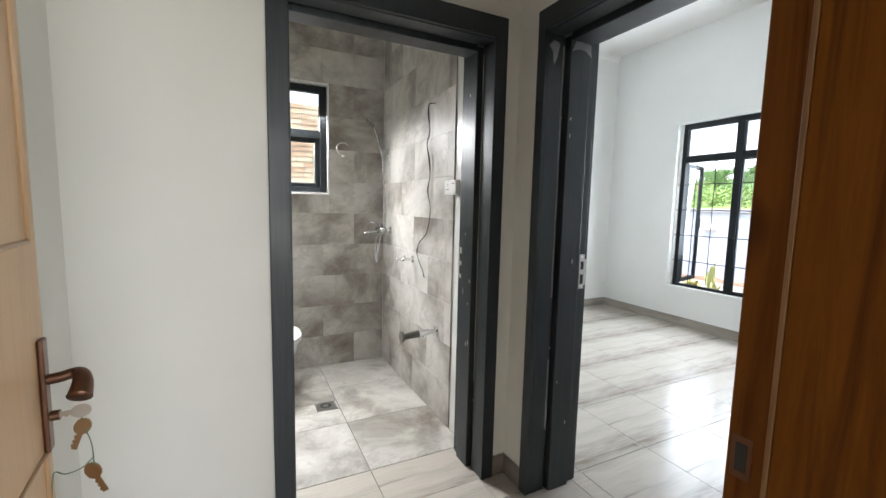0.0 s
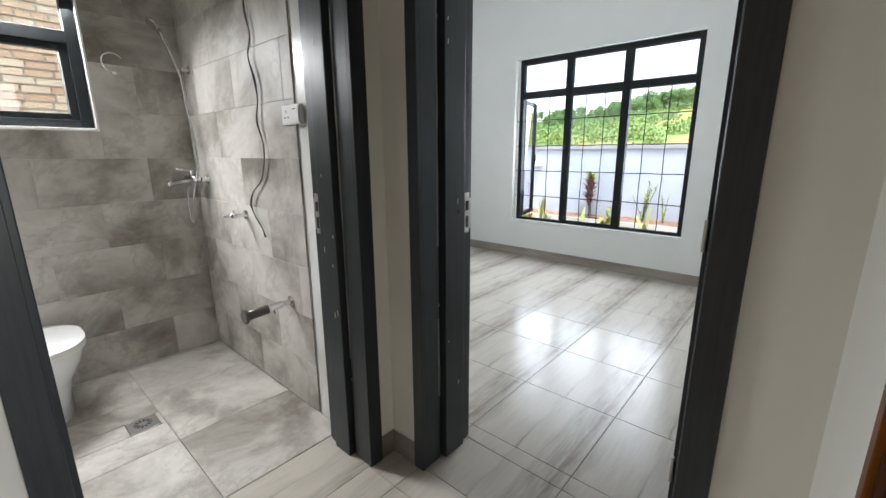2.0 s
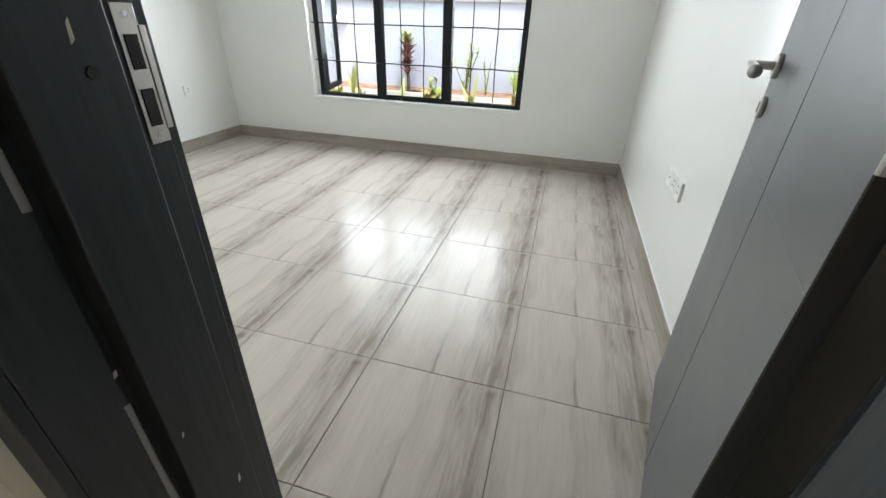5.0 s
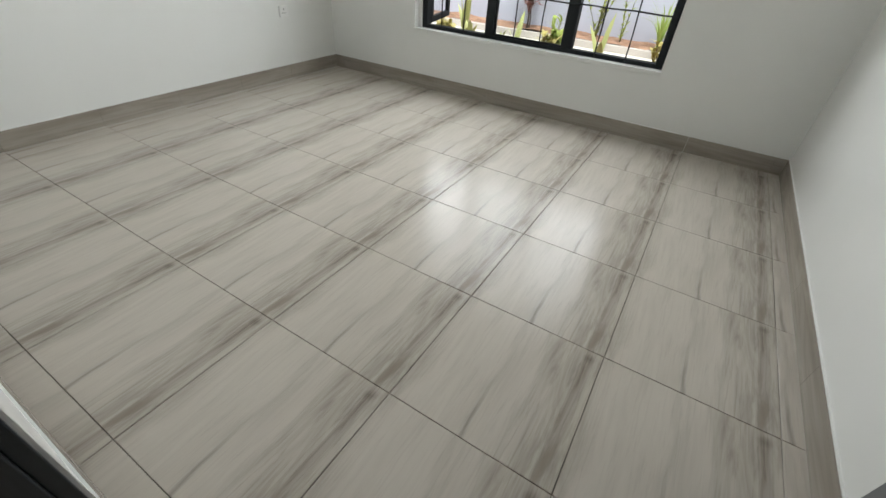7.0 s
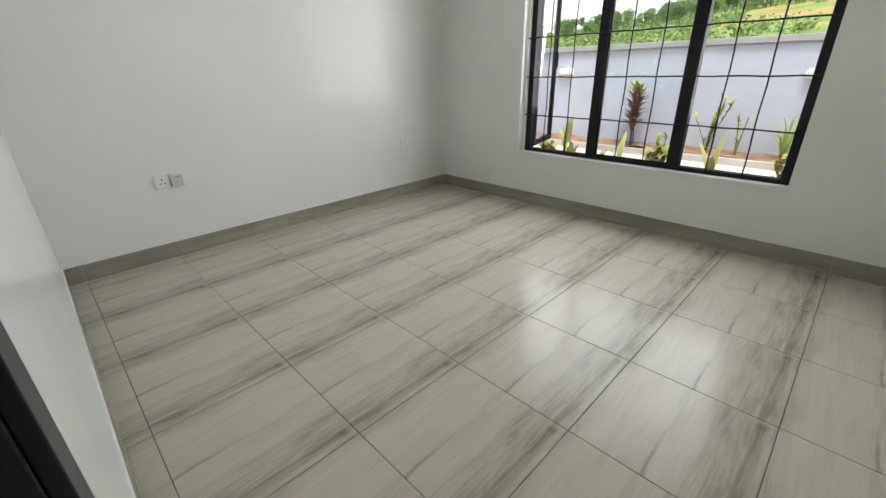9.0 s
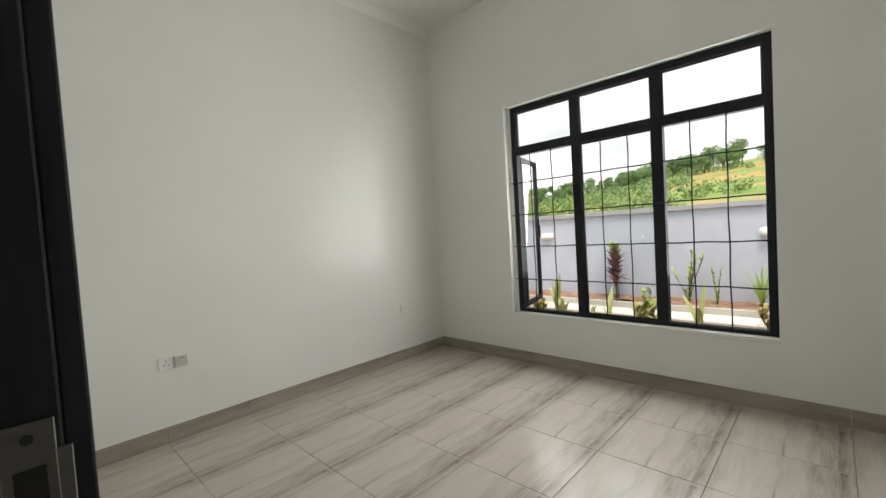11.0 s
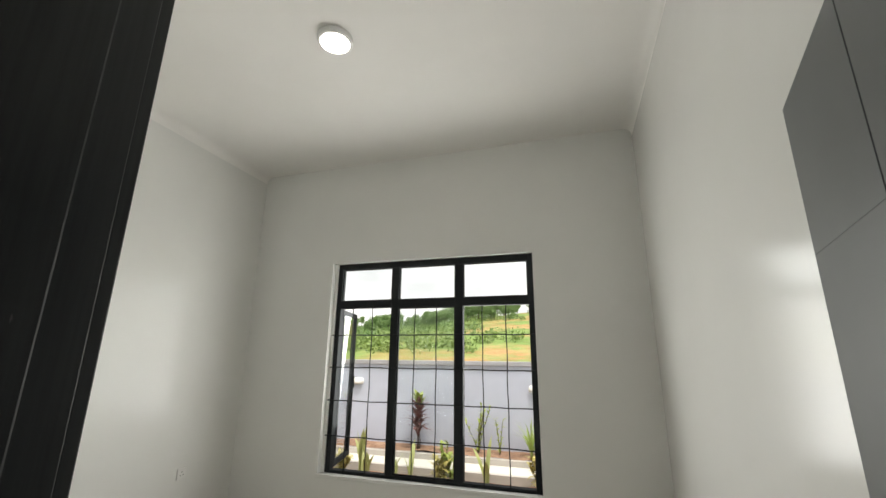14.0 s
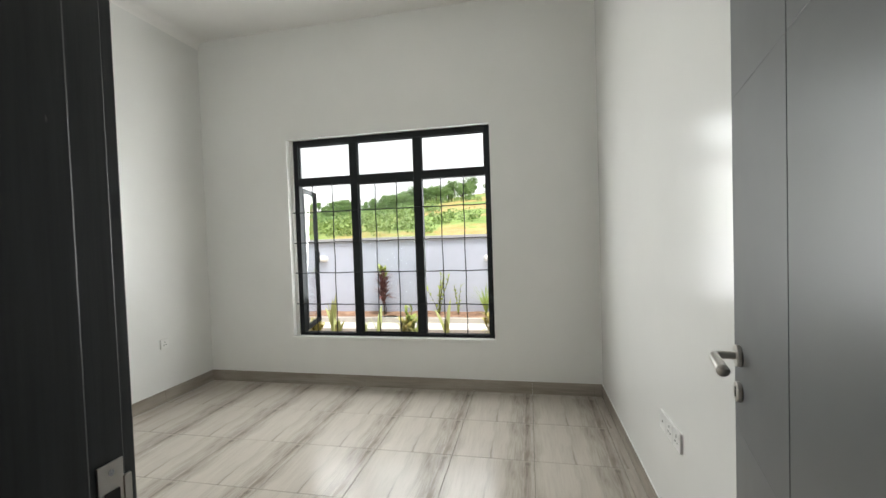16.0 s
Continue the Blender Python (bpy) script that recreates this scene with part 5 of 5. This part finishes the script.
def tile_mesh(name, w, h, t, mat, bevel=0.0012):
    """A slab tile centred in x and y with eased top edges, its top at z = 0."""
    bm = bmesh.new()
    b = bevel
    low = [bm.verts.new((sx * w / 2, sy * h / 2, -t)) for sx, sy in ((-1, -1), (1, -1), (1, 1), (-1, 1))]
    mid = [bm.verts.new((sx * w / 2, sy * h / 2, -b)) for sx, sy in ((-1, -1), (1, -1), (1, 1), (-1, 1))]
    top = [bm.verts.new((sx * (w / 2 - b), sy * (h / 2 - b), 0)) for sx, sy in ((-1, -1), (1, -1), (1, 1), (-1, 1))]
    for a, c in ((low, mid), (mid, top)):
        for i in range(4):
            bm.faces.new((a[i], a[(i + 1) % 4], c[(i + 1) % 4], c[i]))
    bm.faces.new(top)
    bm.faces.new(low[::-1])
    mesh = bpy.data.meshes.new(name)
    bm.to_mesh(mesh)
    bm.free()
    mesh.materials.append(mat)
    return mesh


CACHE = {}


def lay(parent, name, mat, u0, u1, v0, v1, m, thick=0.009, joint=0.0021):
    """One tile filling the rectangle u0..u1 by v0..v1 in the plane m, with its joint left open."""
    w, h = round(u1 - u0 - joint, 4), round(v1 - v0 - joint, 4)
    if w < 0.012 or h < 0.012:
        return None
    k = (mat.name, w, h, thick)
    if k not in CACHE:
        CACHE[k] = tile_mesh(name, w, h, thick, mat)
    ob = new(name, CACHE[k])
    ob.parent = parent
    ob.matrix_world = m @ pose((u0 + u1) / 2, (v0 + v1) / 2, 0)
    return ob


def tiled(parent, mat, u_lines, v_lines, m, thick=0.009, joint=0.0021, skip=None):
    for a, b in zip(u_lines, u_lines[1:]):
        for c, d in zip(v_lines, v_lines[1:]):
            if skip and skip(a, b, c, d):
                continue
            lay(parent, "tile", mat, a, b, c, d, m, thick, joint)


def lines(lo, hi, step, origin):
    k = math.ceil((lo - origin) / step - 1e-6)
    out = [lo]
    while origin + k * step < hi - 1e-6:
        if origin + k * step > lo + 1e-6:
            out.append(origin + k * step)
        k += 1
    return out + [hi]


flat = Matrix()
tiled(floor_slab, TILE, lines(RX0, RX1, T, 0.0), lines(RY0, RY1, T, 0.0), flat)
# doorway and lobby
tiled(floor_slab, TILE, lines(0.0, DX1, T, 0.0), [LY1, RY0], flat)
tiled(floor_slab, TILE, lines(LX0, LX1 + 0.24, T, 0.0), [LY0] + [y for y in lines(LY0, LY1, T, -0.97) if LY0 < y < LY1] + [LY1], flat)
tiled(floor_slab, TILE, [-0.43, LX0], lines(CY0, CY1, T, -1.42), flat)
tiled(floor_slab, TILE, lines(LX1 + 0.24, 4.6, T, 0.0), lines(-3.8, 2.0, T, -0.97), flat)
# bathroom floor, with the drain left free
bu, bv = [BX0, -1.403, -0.918, -0.432], [BY0, -2.39, -1.905, -1.42, BY1]
tiled(floor_slab, MARBLE, bu, bv, flat, skip=lambda a, b, c, d: a < -1.2 < b and c < -1.5 < d)
for a, b, c, d in ((-1.403, -1.225, -1.905, -1.42), (-1.105, -0.918, -1.905, -1.42), (-1.225, -1.105, -1.905, -1.557), (-1.225, -1.105, -1.437, -1.42)):
    lay(floor_slab, "tile", MARBLE, a, b, c, d, flat)
# bathroom walls: running bond
H2 = 0.2425
zl = [0.0] + [H2 * k for k in range(1, 12)] + [BH]
north_face = Matrix.Translation((0, BY1, 0)) @ pose(0, 0, 0, 90, 0, 0)
for i, (c, d) in enumerate(zip(zl, zl[1:])):
    us = lines(BX0 + 0.009, -0.622, T, -0.462 - (0 if i % 2 else T / 2))
    for a, b in zip(us, us[1:]):
        lay(bath_north, "tile", MARBLE, a, b, c, d, north_face, 0.008, 0.0006)
west_face = Matrix.Translation((BX0, 0, 0)) @ pose(0, 0, 0, 90, 0, 90)
for i, (c, d) in enumerate(zip(zl, zl[1:])):
    us = lines(BY0, BY1, T, BY1 - (0 if i % 2 else T / 2))
    for a, b in zip(us, us[1:]):
        # cut round the window
        if d <= VZ0 or c >= VZ1 or b <= VY0 or a >= VY1:
            lay(bath_west, "tile", MARBLE, a, b, c, d, west_face, 0.008, 0.0006)
            continue
        if a < VY0:
            lay(bath_west, "tile", MARBLE, a, VY0, c, d, west_face, 0.008, 0.0006)
        if b > VY1:
            lay(bath_west, "tile", MARBLE, VY1 + 0.012, b, c, d, west_face, 0.008, 0.0006)
        if c < VZ0:
            lay(bath_west, "tile", MARBLE, max(a, VY0), min(b, VY1 + 0.012), c, VZ0, west_face, 0.008, 0.0006)
        if d > VZ1:
            lay(bath_west, "tile", MARBLE, max(a, VY0), min(b, VY1 + 0.012), VZ1 + 0.012, d, west_face, 0.008, 0.0006)


def skirting(name, m, length, start, height=0.102, label="grey wood-grain tile skirting"):
    """A row of cut tiles standing proud of the wall. Local x along the wall, -y out of it."""
    s = thing(name, m, label, "skirting", kind="structure")
    cut = [0.0] + [q for q in (start + T * k for k in range(12)) if 0.03 < q < length - 0.03] + [length]
    for a, b in zip(cut, cut[1:]):
        bm = bmesh.new()
        box(bm, a + 0.0005, b - 0.0005, -0.0095, 0.0, 0.0005, height)
        part("tile", bm, SKIRT, s, bevel=0.0012)
    # mortar cap along the top
    boxpart("mortar_cap", (0, length, -0.006, 0.0, height, height + 0.003), WHITE, s)
    return s


skirting("baseboard_north", pose(RX0, RY1, 0), RX1 - RX0, 0.135)
skirting("baseboard_west", pose(RX0, RY0, 0, 0, 0, 90), RY1 - RY0 - 0.0097, 0.085)
skirting("baseboard_east", pose(RX1, RY1 - 0.0097, 0, 0, 0, -90), RY1 - RY0 - 0.0097, 0.3)
skirting("baseboard_south", pose(-0.038, RY0, 0, 0, 0, 180), -0.038 - RX0 - 0.0097, 0.2)
skirting("baseboard_lobby_north", pose(LX0 + 0.0097, LY1 - 0.004, 0), 0.122, 0.3)
skirting("baseboard_lobby_east", pose(DX1 + 0.038, LY1 - 0.004, 0), LX1 - DX1 - 0.038, 0.3)
skirting("baseboard_lobby_west", pose(LX0, -0.913, 0, 0, 0, 90), 0.08, 0.3)
skirting("baseboard_lobby_left", pose(LX0, LY0, 0, 0, 0, 90), -1.87 - LY0, 0.3)
